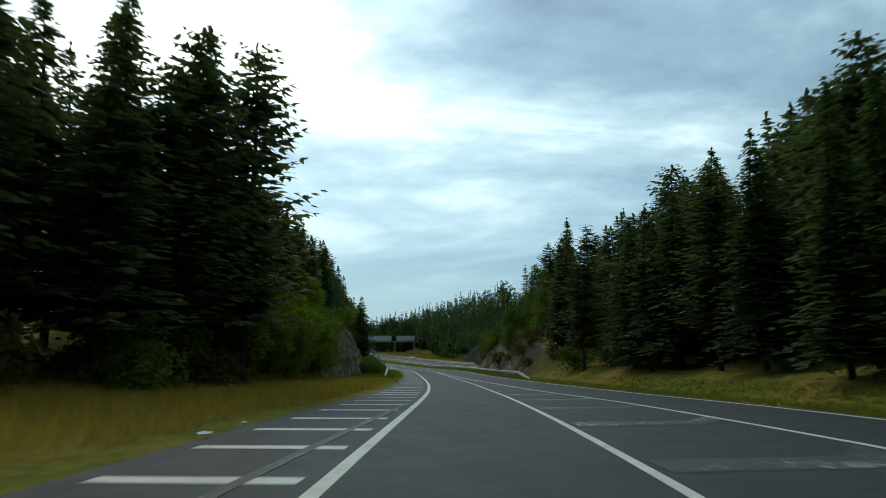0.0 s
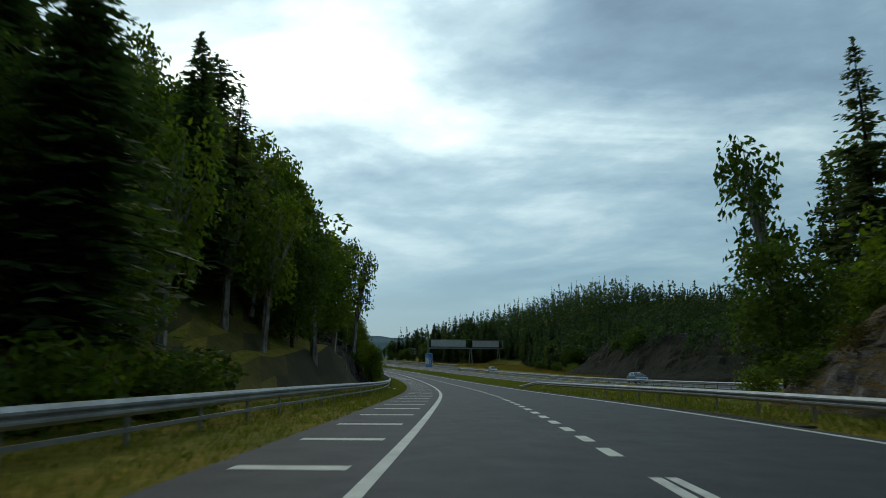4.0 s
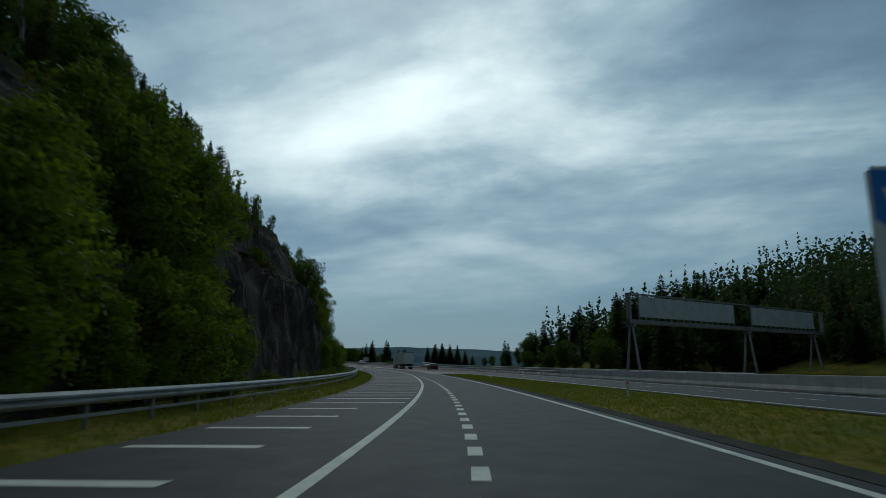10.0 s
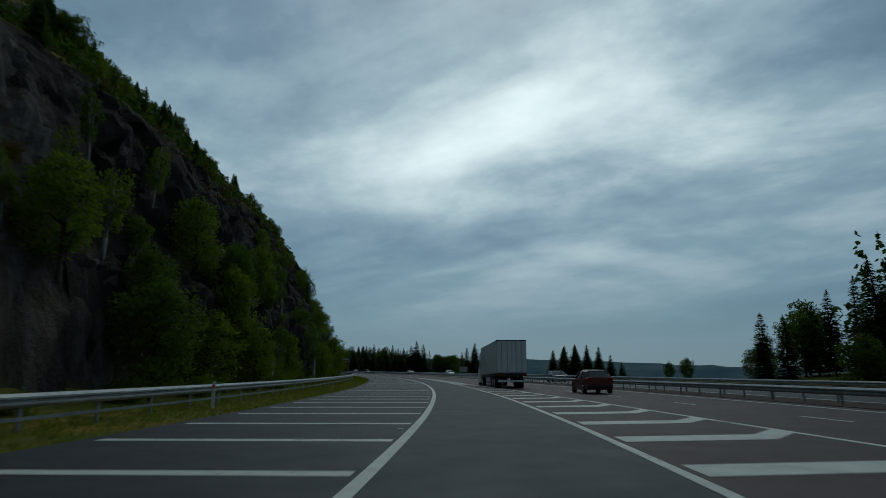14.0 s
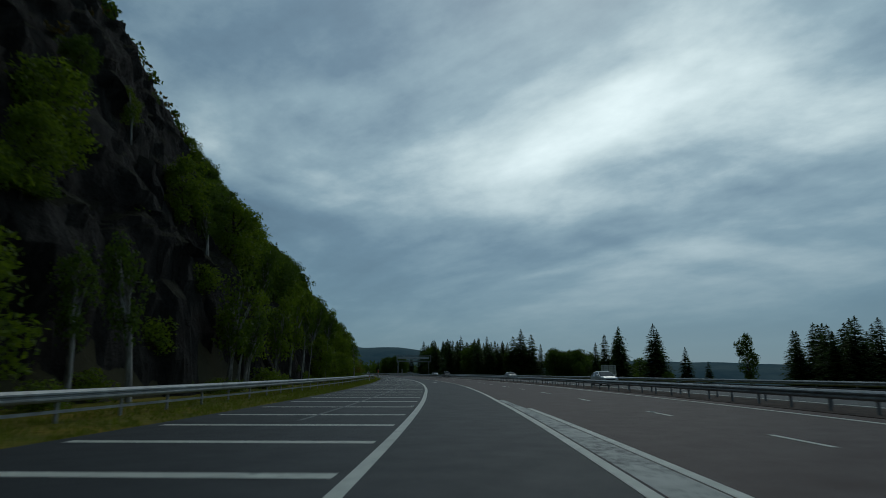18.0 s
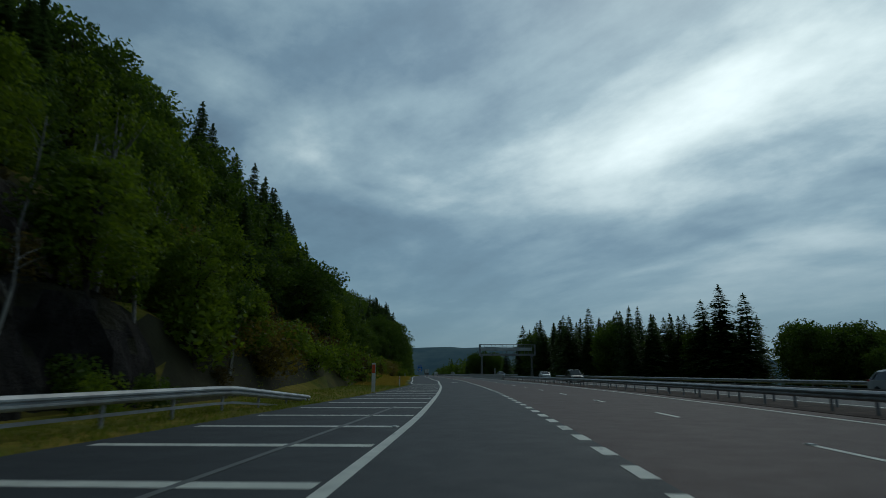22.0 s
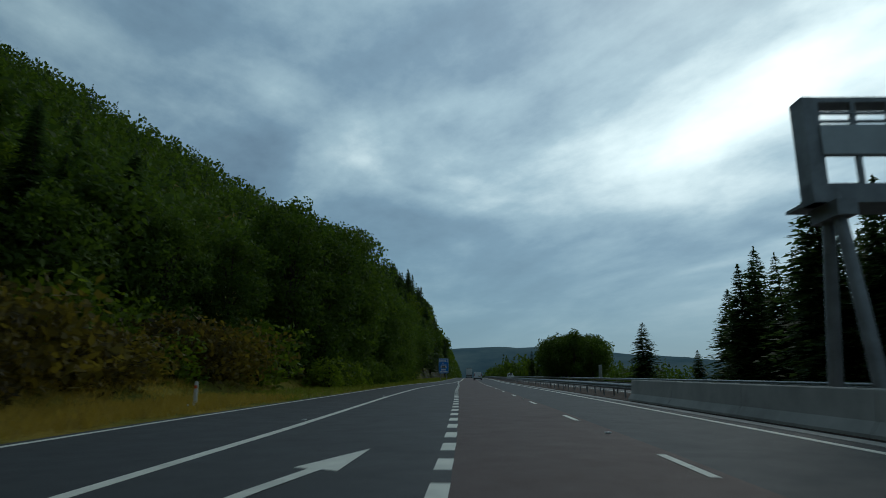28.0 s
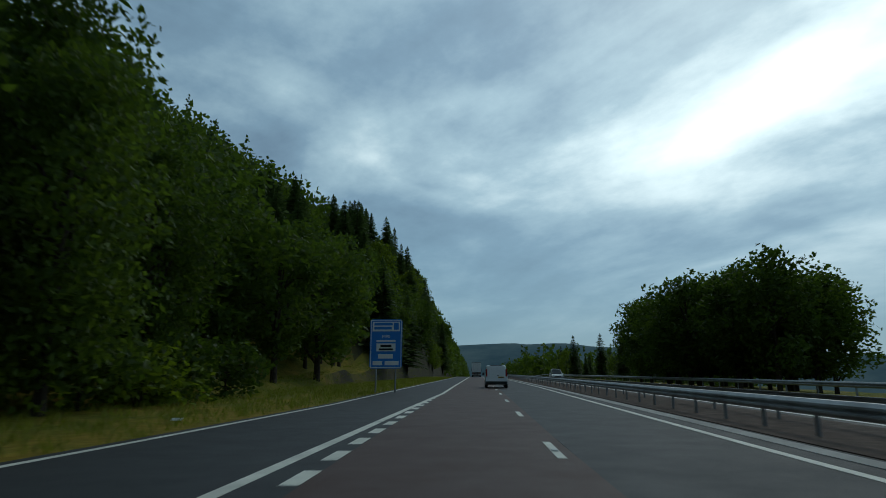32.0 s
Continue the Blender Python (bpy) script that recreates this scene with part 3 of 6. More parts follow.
def rock_face(s0, s1, label, side=1, step=0.6, rows=44, mat=None, relief=1.0):
    V = []
    ss = np.arange(s0, s1, step)
    for s in ss:
        fade = min(1.0, (s - s0) / 7.0, (s1 - s) / 7.0)
        for j in range(rows):
            u = j / (rows - 1)
            if side > 0:
                w = FACE_W(s)
                n = TOE(s) + w * u * 1.06
            else:
                w = 3.5
                n = R_TOE(s) - w * u * 1.06
            h = land(s, n)
            p = road(s, n, h)
            rel = relief * (0.9 * noise.fractal(p * 0.13, 1.0, 2.0, 4) + 0.75 * blocky(p, 0.33)) + 0.30 * noise.fractal(p * 0.8, 1.0, 2.0, 4)
            out = (0.15 + rel) * fade * min(1.0, (1.04 - u) * 6) - 0.5 * (1 - fade)
            a = heading(s)
            d = Vector((math.sin(a), -math.cos(a), 0)) * side
            V.append(p + d * out + Vector((0, 0, 0.25 * rel * fade)) - Vector((0, 0, 0.1 if j else 0.8)))
    f = grid_faces(len(ss), rows)
    ob = raw("rock_face", V, f, mat or M_ROCK)
    tagged(ob, label, "cliff", "rock faces", "structure")
    return ob


rock_face(66, 121, "grey netted rock cutting beside the slip road", mat=M_ROCK_PALE, relief=0.6)
rock_face(176, 262, "dark broken rock slope among trees")
rock_face(258, 400, "grey streaked quarried rock face in two tiers", mat=M_ROCK_STREAKED)
rock_face(392, 500, "high dark rock cliff with a low ledge")
rock_face(492, 596, "dark rock slope overgrown with birches")
rock_face(78, 136, "rounded grey rock cutting under brown heather", -1, mat=M_ROCK_PALE, relief=0.45)


def rock_knoll(s0, s1, n0, n1, top, label):
    """A cut knoll of rock: steep towards the road, falling off at both ends."""
    ss, ns = np.arange(s0, s1, 0.9), np.linspace(n0, n1, 26)
    V = []
    for s in ss:
        f = (s - s0) / (s1 - s0)
        hump = min(1.0, f * 2.2, (1 - f) * 6) ** 0.8
        for n in ns:
            g = (n - n0) / (n1 - n0)
            base = road(s, n, 0)
            h = top * hump * min(1.0, g * 2.6) * (0.85 + 0.15 * min(1.0, g * 1.4))
            p = road(s, n, h)
            rel = 0.8 * noise.fractal(p * 0.16, 1.0, 2.0, 4) + 0.7 * blocky(p, 0.4)
            V.append(p + Vector((0, 0, (rel * min(1, h / 3)) - (0.5 if h < 0.3 else 0))))
    ob = raw("rock_face", V, grid_faces(len(ss), len(ns)), M_ROCK)
    tagged(ob, label, "cliff", "rock faces", "structure")


rock_knoll(196, 262, -39, -66, 9.0, "dark cut rock knoll beyond the far carriageway")


# ---------------------------------------------------------------- distance
def far_hills():
    mt, N, L, b = nodes_of("far_hills_painted_haze", 1.0, 0.0)
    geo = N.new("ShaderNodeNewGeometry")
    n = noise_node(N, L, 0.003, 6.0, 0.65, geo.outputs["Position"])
    # distance haze is put into the hills' base colour as pale blue-green
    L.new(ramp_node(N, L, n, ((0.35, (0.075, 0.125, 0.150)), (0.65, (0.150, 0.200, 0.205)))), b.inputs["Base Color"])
    el = table((-100, 1.2), (-20, 1.0), (5, 1.0), (14, 1.4), (20, 1.65), (26, 1.9), (34, 1.9), (42, 2.6), (48, 3.2), (53, 3.25), (58, 3.1), (64, 2.8), (80, 2.2), (160, 2.0))
    V = []
    azs = np.arange(-100, 160, 1.0)
    for az in azs:
        e = el(az) + 0.18 * noise.fractal(Vector((az * 0.16, 3.0, 0)), 1.0, 2.0, 4)
        for k, (d, f) in enumerate(((3000, -0.9), (3500, 0.45), (4100, 1.0), (4450, 0.6))):
            r = radians(az)
            V.append((300 + d * math.cos(r), 100 + d * math.sin(r), d * math.tan(radians(e)) * f + 6 + (9 * noise.noise(Vector((az * 0.7, d * 0.01, 0))) if f > 0 else -60)))
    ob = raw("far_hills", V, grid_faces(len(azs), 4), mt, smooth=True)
    tagged(ob, "low hills on the horizon with haze painted into their blue-green colour", "hills", kind="structure")


far_hills()

# ---------------------------------------------------------------- vegetation
def leaf_material(name, dark, light, sheen=0.25, rough=0.65):
    mt, N, L, b = nodes_of(name, rough, sheen)
    info = N.new("ShaderNodeObjectInfo")
    geo = N.new("ShaderNodeNewGeometry")
    k = math_node(N, L, 'ADD', math_node(N, L, 'MULTIPLY', geo.outputs["Random Per Island"], 0.65), math_node(N, L, 'MULTIPLY', info.outputs["Random"], 0.45))
    c = ramp_node(N, L, k, ((0.05, dark), (1.0, light)))
    n = noise_node(N, L, 0.6, 3.0, 0.6, geo.outputs["Position"])
    c = mix_node(N, L, math_node(N, L, 'MULTIPLY', n, 0.5), c, tuple(0.6 * q for q in dark))
    L.new(c, b.inputs["Base Color"])
    # light comes through the leaf
    tr = N.new("ShaderNodeBsdfTranslucent")
    L.new(mix_node(N, L, 1.0, c, (1.9, 1.9, 1.3), 'MULTIPLY'), tr.inputs[0])
    mx = N.new("ShaderNodeMixShader")
    mx.inputs[0].default_value = 0.42
    out = [q for q in N if q.type == 'OUTPUT_MATERIAL'][0]
    L.new(b.outputs[0], mx.inputs[1])
    L.new(tr.outputs[0], mx.inputs[2])
    L.new(mx.outputs[0], out.inputs[0])
    return mt


def bark_material(name, a, bcol, scale=9.0):
    mt, N, L, b = nodes_of(name, 0.9, 0.1)
    tc = obj_coord(N)
    mp = N.new("ShaderNodeMapping")
    mp.inputs["Scale"].default_value = (1.0, 1.0, 0.25)
    L.new(tc, mp.inputs[0])
    n = noise_node(N, L, scale, 5.0, 0.65, mp.outputs[0])
    L.new(ramp_node(N, L, n, ((0.35, a), (0.65, bcol))), b.inputs["Base Color"])
    bump_node(N, L, b, n, 0.6, 0.03)
    return mt


M_SPRUCE = leaf_material("spruce_needles", (0.024, 0.046, 0.016), (0.078, 0.118, 0.040))
M_PINE = leaf_material("pine_needles", (0.040, 0.058, 0.024), (0.110, 0.132, 0.052))
M_LEAF = leaf_material("dark_green_leaves", (0.030, 0.058, 0.006), (0.110, 0.165, 0.022))
M_LEAFY = leaf_material("yellow_green_leaves", (0.052, 0.090, 0.004), (0.175, 0.235, 0.020))
M_RUST = leaf_material("rusty_leaves", (0.030, 0.026, 0.006), (0.120, 0.085, 0.022))
M_BARK = bark_material("brown_bark", (0.030, 0.024, 0.018), (0.085, 0.068, 0.052))
M_BIRCH = bark_material("birch_bark", (0.10, 0.09, 0.08), (0.42, 0.40, 0.37), 5.0)
M_GRASS = leaf_material("grass_blades", (0.075, 0.098, 0.008), (0.195, 0.220, 0.032))
M_LUSH = leaf_material("lush_grass_blades", (0.045, 0.075, 0.006), (0.130, 0.180, 0.020))
M_STRAW = leaf_material("dry_grass_blades", (0.205, 0.140, 0.022), (0.440, 0.315, 0.070))

rng = np.random.default_rng(7)


def quads_mesh(name, centres, u, v, material):
    """Many small leaves: centres and two half-axes, each as rows of three numbers."""
    n = len(centres)
    V = np.empty((n, 4, 3))
    V[:, 0], V[:, 1], V[:, 2], V[:, 3] = centres - u, centres - 0.35 * u + v, centres + u, centres - 0.35 * u - v
    me = bpy.data.meshes.new(name)
    me.vertices.add(4 * n)
    me.vertices.foreach_set("co", V.reshape(-1))
    me.loops.add(4 * n)
    me.loops.foreach_set("vertex_index", np.arange(4 * n))
    me.polygons.add(n)
    me.polygons.foreach_set("loop_start", np.arange(0, 4 * n, 4))
    me.update(calc_edges=True)
    me.materials.append(material)
    return me


def unit(a):
    return a / np.maximum(np.linalg.norm(a, axis=-1, keepdims=True), 1e-9)


def trunk_mesh(name, paths, material, sides=6):
    """Tapered limbs: paths of (point, radius)."""
    V, F = [], []
    for path in paths:
        base = len(V)
        for i, (p, r) in enumerate(path):
            a = Vector(path[min(i + 1, len(path) - 1)][0]) - Vector(path[max(i - 1, 0)][0])
            q = a.to_track_quat('Z', 'Y')
            for k in range(sides):
                t = 2 * math.pi * k / sides
                V.append(Vector(p) + q @ Vector((r * math.cos(t), r * math.sin(t), 0)))
        for i in range(len(path) - 1):
            for k in range(sides):
                a, b2 = base + i * sides + k, base + i * sides + (k + 1) % sides
                F.append((a, b2, b2 + sides, a + sides))
        F.append(tuple(base + (len(path) - 1) * sides + k for k in range(sides)))
    me = bpy.data.meshes.new(name)
    me.from_pydata([tuple(v) for v in V], [], F)
    me.materials.append(material)
    me.update()
    return me


def tree_thing(name, trunk, crown, label, category="tree"):
    root = new(name)
    root.empty_display_size = 0.2
    a = new("trunk", trunk)
    a.parent = root
    b = new("crown", crown)
    b.parent = root
    root.location = (0, 0, -500)
    tagged(root, label, category)
    return root


def conifer(h, width, levels, per, droop, sparse, seed, mat, label, name, start=0.10, taper=0.8):
    r = np.random.default_rng(seed)
    C, U, W = [], [], []
    limbs = []
    for i in range(levels):
        f = start + (1 - start) * (i + r.uniform(-0.3, 0.3)) / levels
        z = f * h
        length = width * (max(0.0, 1 - f) ** taper) * r.uniform(0.75, 1.15) + 0.10
        turn = r.uniform(0, 6.28)
        for k in range(per):
            if r.random() < sparse:
                continue
            a = turn + 6.283 * k / per + r.uniform(-0.35, 0.35)
            ln = length * r.uniform(0.6, 1.15)
            d = np.array([math.cos(a), math.sin(a), 0])
            side = np.array([-d[1], d[0], 0])
            m = max(3, int(ln / 0.36))
            for j in range(m):
                q = (j + 0.7) / m
                zz = z + ln * (0.10 * q - droop * q * q) + r.normal(0, 0.04)
                c = d * ln * q + np.array([0, 0, zz])
                w = 0.46 * (1.05 - 0.7 * q) * min(1.0, ln / 1.6) + 0.07
                for sg in (-1, 1):
                    ax = unit(d * 0.75 + side * sg * 0.8 + np.array([0, 0, r.uniform(-0.45, 0.12)]))
                    C.append(c + ax * w * 0.75)
                    U.append(ax * w)
                    W.append(unit(np.cross(ax, np.array([r.normal(0, 0.4), r.normal(0, 0.4), 1.0]))) * w * 0.42)
            if ln > 1.4 and i % 3 == 0:
                limbs.append([((0, 0, z), 0.035 + 0.01 * ln), (tuple(d * ln * 0.5 + np.array([0, 0, z + ln * (0.05 - 0.25 * droop)])), 0.02), (tuple(d * ln * 0.9 + np.array([0, 0, z + ln * (0.09 - 0.8 * droop)])), 0.008)])
    for j in range(6):
        C.append(np.array([0, 0, h * (0.965 + 0.008 * j)])); a = r.uniform(0, 6.28)
        U.append(np.array([math.cos(a) * 0.16, math.sin(a) * 0.16, 0.10])); W.append(np.array([0, 0, 0.12]))
    crown = quads_mesh("crown", np.array(C), np.array(U), np.array(W), mat)
    trunk = trunk_mesh("trunk", [[((0, 0, -1.5), 0.016 * h), ((0, 0, h * 0.3), 0.012 * h), ((0.02 * h, 0, h * 0.7), 0.006 * h), ((0, 0, h), 0.01)]] + limbs, M_BARK)
    return tree_thing(name, trunk, crown, label)


def broadleaf(h, width, clumps, per, leaf, seed, mat, label, name, bare=0.2, bark=None, hang=0.0, lean=0.0, category="tree", spread=1.0):
    r = np.random.default_rng(seed)
    bark = bark or M_BARK
    paths = [[((0, 0, -1.0), 0.02 * h + 0.03), ((lean * 0.3, 0, h * bare), 0.016 * h + 0.02), ((lean * 0.8, 0, h * 0.6), 0.010 * h + 0.01), ((lean, 0, h * 0.92), 0.01)]]
    cen = []
    zc = h * (bare + 1) / 2
    hz = h * (1 - bare) / 2
    while len(cen) < clumps:
        p = r.normal(0, 1, 3)
        p = p / np.linalg.norm(p) * r.uniform(0.45, 1.0) ** 0.5
        lobe = 0.74 + 0.30 * math.sin(3.1 * math.atan2(p[1], p[0]) + seed) * math.cos(2.3 * p[2] + seed) + 0.10 * r.normal()
        q = np.array([p[0] * width * lobe, p[1] * width * lobe, zc + p[2] * hz * (0.86 + 0.2 * lobe)])
        q[0] += lean * q[2] / h
        cen.append(q)
    cen = np.array(cen)
    for q in cen[::max(1, clumps // 12)]:
        z0 = min(h * r.uniform(bare * 0.7, 0.7), q[2] * 0.9)
        mid = np.array([q[0] * 0.5 + lean * 0.3, q[1] * 0.5, (z0 + q[2]) / 2 + 0.05 * h])
        paths.append([((lean * z0 / h, 0, z0), 0.008 * h + 0.008), (tuple(mid), 0.005 * h + 0.005), (tuple(q), 0.006)])
    size = width * 0.30 * spread + 0.12
    C = np.repeat(cen, per, axis=0)
    off = unit(r.normal(0, 1, C.shape)) * (r.uniform(0.25, 1.0, (len(C), 1)) ** 0.6) * size
    off[:, 2] *= 0.75
    if hang:
        off[:, 2] -= hang * r.uniform(0, 1, len(C)) ** 2 * h * 0.25
    C = C + off
    U = unit(r.normal(0, 1, C.shape) + off / size * 0.6 + (np.array([0, 0, -1.2]) if hang else 0)) * leaf * r.uniform(0.6, 1.3, (len(C), 1))
    W = unit(np.cross(U, r.normal(0, 1, C.shape))) * leaf * 0.55
    crown = quads_mesh("crown", C, U, W, mat)
    return tree_thing(name, trunk_mesh("trunk", paths, bark, 5), crown, label, category)


SPRUCES = [conifer(12, 3.0, 46, 9, 0.42, 0.08, 1, M_SPRUCE, "tall dark green spruce tree on the verge", "spruce_tree"),
           conifer(12, 2.6, 48, 8, 0.48, 0.10, 2, M_SPRUCE, "narrow dark spruce tree with drooping branches", "spruce_tree"),
           conifer(12, 3.5, 42, 9, 0.30, 0.15, 3, M_SPRUCE, "broad dark green spruce tree", "spruce_tree")]
PINES = [conifer(14, 3.6, 34, 9, -0.22, 0.34, 4, M_PINE, "dark pine tree with an open ragged crown", "pine_tree", 0.20, 0.45),
         conifer(14, 3.1, 38, 8, 0.12, 0.25, 5, M_PINE, "tall larch with thin layered branches", "larch_tree", 0.15)]
LEAFS = [broadleaf(10, 3.4, 88, 52, 0.20, 11, M_LEAF, "full round broadleaf tree in dark summer leaf", "broadleaf_tree", 0.12),
         broadleaf(10, 2.9, 80, 52, 0.19, 12, M_LEAF, "broadleaf tree with a dense uneven crown", "broadleaf_tree", 0.15),
         broadleaf(9, 3.0, 80, 48, 0.18, 13, M_LEAFY, "yellow-green leafy tree on the slope", "broadleaf_tree", 0.10)]
TALLS = [broadleaf(16, 4.2, 170, 58, 0.20, 14, M_LEAF, "tall full broadleaf tree hanging over the verge", "broadleaf_tree", 0.06),
         broadleaf(15, 4.4, 170, 56, 0.20, 15, M_LEAF, "tall round broadleaf tree with leaves to the ground", "broadleaf_tree", 0.04)]
BIRCHES = [broadleaf(10, 1.8, 46, 30, 0.17, 21, M_LEAFY, "slim birch with a pale trunk and hanging twigs", "birch_tree", 0.35, M_BIRCH, 0.5, 0.9),
           broadleaf(11, 1.6, 38, 28, 0.17, 22, M_LEAF, "leaning birch with a white trunk and thin crown", "birch_tree", 0.42, M_BIRCH, 0.5, 1.6)]
M_GORSE = leaf_material("yellow_brown_gorse", (0.075, 0.058, 0.010), (0.235, 0.175, 0.030))
BUSHES = [broadleaf(2.6, 1.7, 30, 34, 0.15, 31, M_LEAF, "dark green bush at the foot of the slope", "bush", 0.02, None, 0, 0, "bush", 1.2),
          broadleaf(2.4, 1.8, 30, 34, 0.14, 32, M_LEAFY, "yellow-green bush on the bank", "bush", 0.02, None, 0, 0, "bush", 1.2),
          broadleaf(1.8, 1.6, 26, 30, 0.13, 33, M_RUST, "rusty brown heather and broom clump", "bush", 0.02, None, 0, 0, "bush", 1.2),
          broadleaf(2.0, 1.9, 30, 32, 0.13, 34, M_GORSE, "yellow-brown gorse bush on the dry bank", "bush", 0.02, None, 0, 0, "bush", 1.2)]
HEIGHT = {}
for group, tall in ((SPRUCES, (12, 12, 12)), (PINES, (14, 14)), (LEAFS, (10, 10, 9)), (TALLS, (16, 15)), (BIRCHES, (10, 11)), (BUSHES, (2.6, 2.4, 1.8, 2.0))):
    for ob, q in zip(group, tall):
        HEIGHT[ob.name] = q * 1.04
# how high the greenery reaches over the road: at the foot of the slope, and its rise per metre behind it
CROWN = table((0, 16), (20, 17), (35, 21), (44, 17), (50, 13), (60, 13), (70, 14), (80, 13), (95, 15.5), (110, 16), (125, 14.5), (155, 14), (185, 12), (200, 10), (215, 8), (260, 9), (300, 13), (340, 13), (400, 12), (440, 12), (480, 14.5),
              (515, 13.5), (545, 11), (570, 10.5), (600, 8.5), (640, 10), (680, 10.5), (720, 14), (740, 12), (780, 18), (820, 18), (840, 12.5), (860, 14), (880, 21), (920, 30), (980, 42), (1100, 60))
CROWN_RISE = table((20, 0.6), (50, 0.8), (65, 1.0), (110, 1.1), (140, 1.9), (170, 1.9), (185, 1.2), (200, 1.5), (215, 1.2), (260, 1.0), (300, 0.95), (340, 1.08), (380, 1.05), (440, 1.15), (500, 1.2),
                   (540, 1.15), (600, 1.1), (640, 1.0), (680, 0.65), (720, 0.5), (760, 0.55), (820, 0.45), (860, 0.6), (900, 0.4))
CROWN_R = table((200, 11), (240, 15), (270, 15), (300, 17), (330, 17), (390, 19), (420, 15), (445, 7), (480, 1.5))
CROWN_START = table((40, 19), (57, 19.5), (71, 22.5), (90, 20), (105, 20), (114, 18), (133, 13.5), (145, 12))
CROWN_R_RISE = table((200, 0.2), (390, 0.2), (420, 0.45), (480, 0.4))


def room(s, n):
    """Height over the road that a tree may reach here."""
    if n > 0:
        return CROWN(s) + CROWN_RISE(s) * (n - TOE(s))
    if 190 < s < 500:
        return CROWN_R(s) + CROWN_R_RISE(s) * (-41 - n)
    if s < 140:
        return CROWN_START(s) + 0.85 * (-20 - n)
    return 99.0


def ground_point(s, n):
    return road(s, n, land(s, n))


GROVE = []


def end_grove(name, label):
    """Join the trees planted since the grove was opened into one mesh."""
    V, F, I, mats, base = [], [], [], [], 0
    for proto, m in GROVE.pop():
        M = np.array(m)
        for ch in proto.children:
            me = ch.data
            if me.materials[0] not in mats:
                mats.append(me.materials[0])
            co = np.empty(len(me.vertices) * 3)
            me.vertices.foreach_get("co", co)
            idx = np.empty(len(me.loops), dtype=np.int64)
            me.loops.foreach_get("vertex_index", idx)
            tot = np.empty(len(me.polygons), dtype=np.int64)
            me.polygons.foreach_get("loop_total", tot)
            quad = idx[np.repeat(tot == 4, tot)].reshape(-1, 4)
            V.append(co.reshape(-1, 3) @ M[:3, :3].T + M[:3, 3])
            F.append(quad + base)
            I.append(np.full(len(quad), mats.index(me.materials[0])))
            base += len(co) // 3
    V, F, I = np.concatenate(V), np.concatenate(F), np.concatenate(I)
    me = bpy.data.meshes.new(name)
    me.vertices.add(len(V))
    me.vertices.foreach_set("co", V.reshape(-1))
    me.loops.add(4 * len(F))
    me.loops.foreach_set("vertex_index", F.reshape(-1))
    me.polygons.add(len(F))
    me.polygons.foreach_set("loop_start", np.arange(0, 4 * len(F), 4))
    for q in mats:
        me.materials.append(q)
    me.polygons.foreach_set("material_index", I)
    me.update(calc_edges=True)
    tagged(new(name, me), label, "wood", kind="stuff")


def plant(proto, s, n, scale, sink=0.15, turn=None, wide=1.0, h=None):
    p = ground_point(s, n) if h is None else road(s, n, h)
    a = rng.uniform(0, 6.28) if turn is None else turn
    if GROVE:
        GROVE[-1].append((proto, Matrix.Translation((p.x, p.y, p.z - sink)) @ Matrix.Rotation(a, 4, 'Z') @ Matrix.Diagonal((scale * wide, scale * wide, scale, 1))))
        return None
    m = Matrix.Translation((p.x, p.y, p.z - sink)) @ Matrix.Rotation(a, 4, 'Z')
    ob = copy_thing(proto, m)
    ob.scale = (scale * wide, scale * wide, scale)
    return ob


def pick(group):
    return group[int(rng.integers(len(group)))]


WOOD_EDGE = table((215, -47), (290, -48), (320, -56), (350, -67), (368, -67), (373, -46), (440, -43))


def scatter(count, s0, s1, n0, n1, kinds, lo, hi, base=1.0, beyond_toe=True, gap=0.0, extra=0.0):
    """Trees or bushes at random over a strip; n0 and n1 count from the foot of the slope."""
    done = []
    tries = 0
    while len(done) < count and tries < count * 12:
        tries += 1
        s = rng.uniform(s0, s1)
        n = rng.uniform(n0, n1) + (TOE(s) if beyond_toe else 0)
        if n < 0 and 200 < s < 445 and n > WOOD_EDGE(s):
            continue
        if gap and any((s - a) ** 2 + (n - b) ** 2 < gap * gap for a, b in done):
            continue
        done.append((s, n))
        g = kinds[int(rng.integers(len(kinds)))]
        ob = pick(g)
        sc = min(rng.uniform(lo, hi) * base, (room(s, n) + extra - land(s, n)) / HEIGHT[ob.name] * rng.uniform(0.82, 1.0))
        if sc > 0.2:
            plant(ob, s, n, sc, 0.3, None, rng.uniform(0.9, 1.25))


S, P_, B, BI, BU = SPRUCES, PINES, LEAFS, BIRCHES, BUSHES
Y, RU, GO, T = LEAFS[2:], BUSHES[2:3], BUSHES[3:], TALLS
# the start: tall conifers close to the slip road on both sides
scatter(34, -12, 48, 2.5, 18, [P_, P_, P_, S], 1.2, 1.9, gap=2.6)
for s, n, sc in ((41, 13.6, 1.65), (35.5, 15.2, 1.5), (46.5, 15.0, 0.85)):
    plant(PINES[0], s, n, sc, wide=0.95)
for s, n, sc in ((144, -27, 1.7), (139, -29.5, 1.3), (149, -27.5, 1.25), (134, -26, 1.35)):
    plant(PINES[1], s, n, sc, wide=0.9)
for s, n, sc in ((118, -22, 0.95), (112, -24, 1.05), (106, -21.5, 1.1), (125, -25, 0.95), (99, -22, 1.1), (93, -21, 1.1), (88, -22.5, 1.15)):
    plant(PINES[0], s, n, sc, wide=0.9)
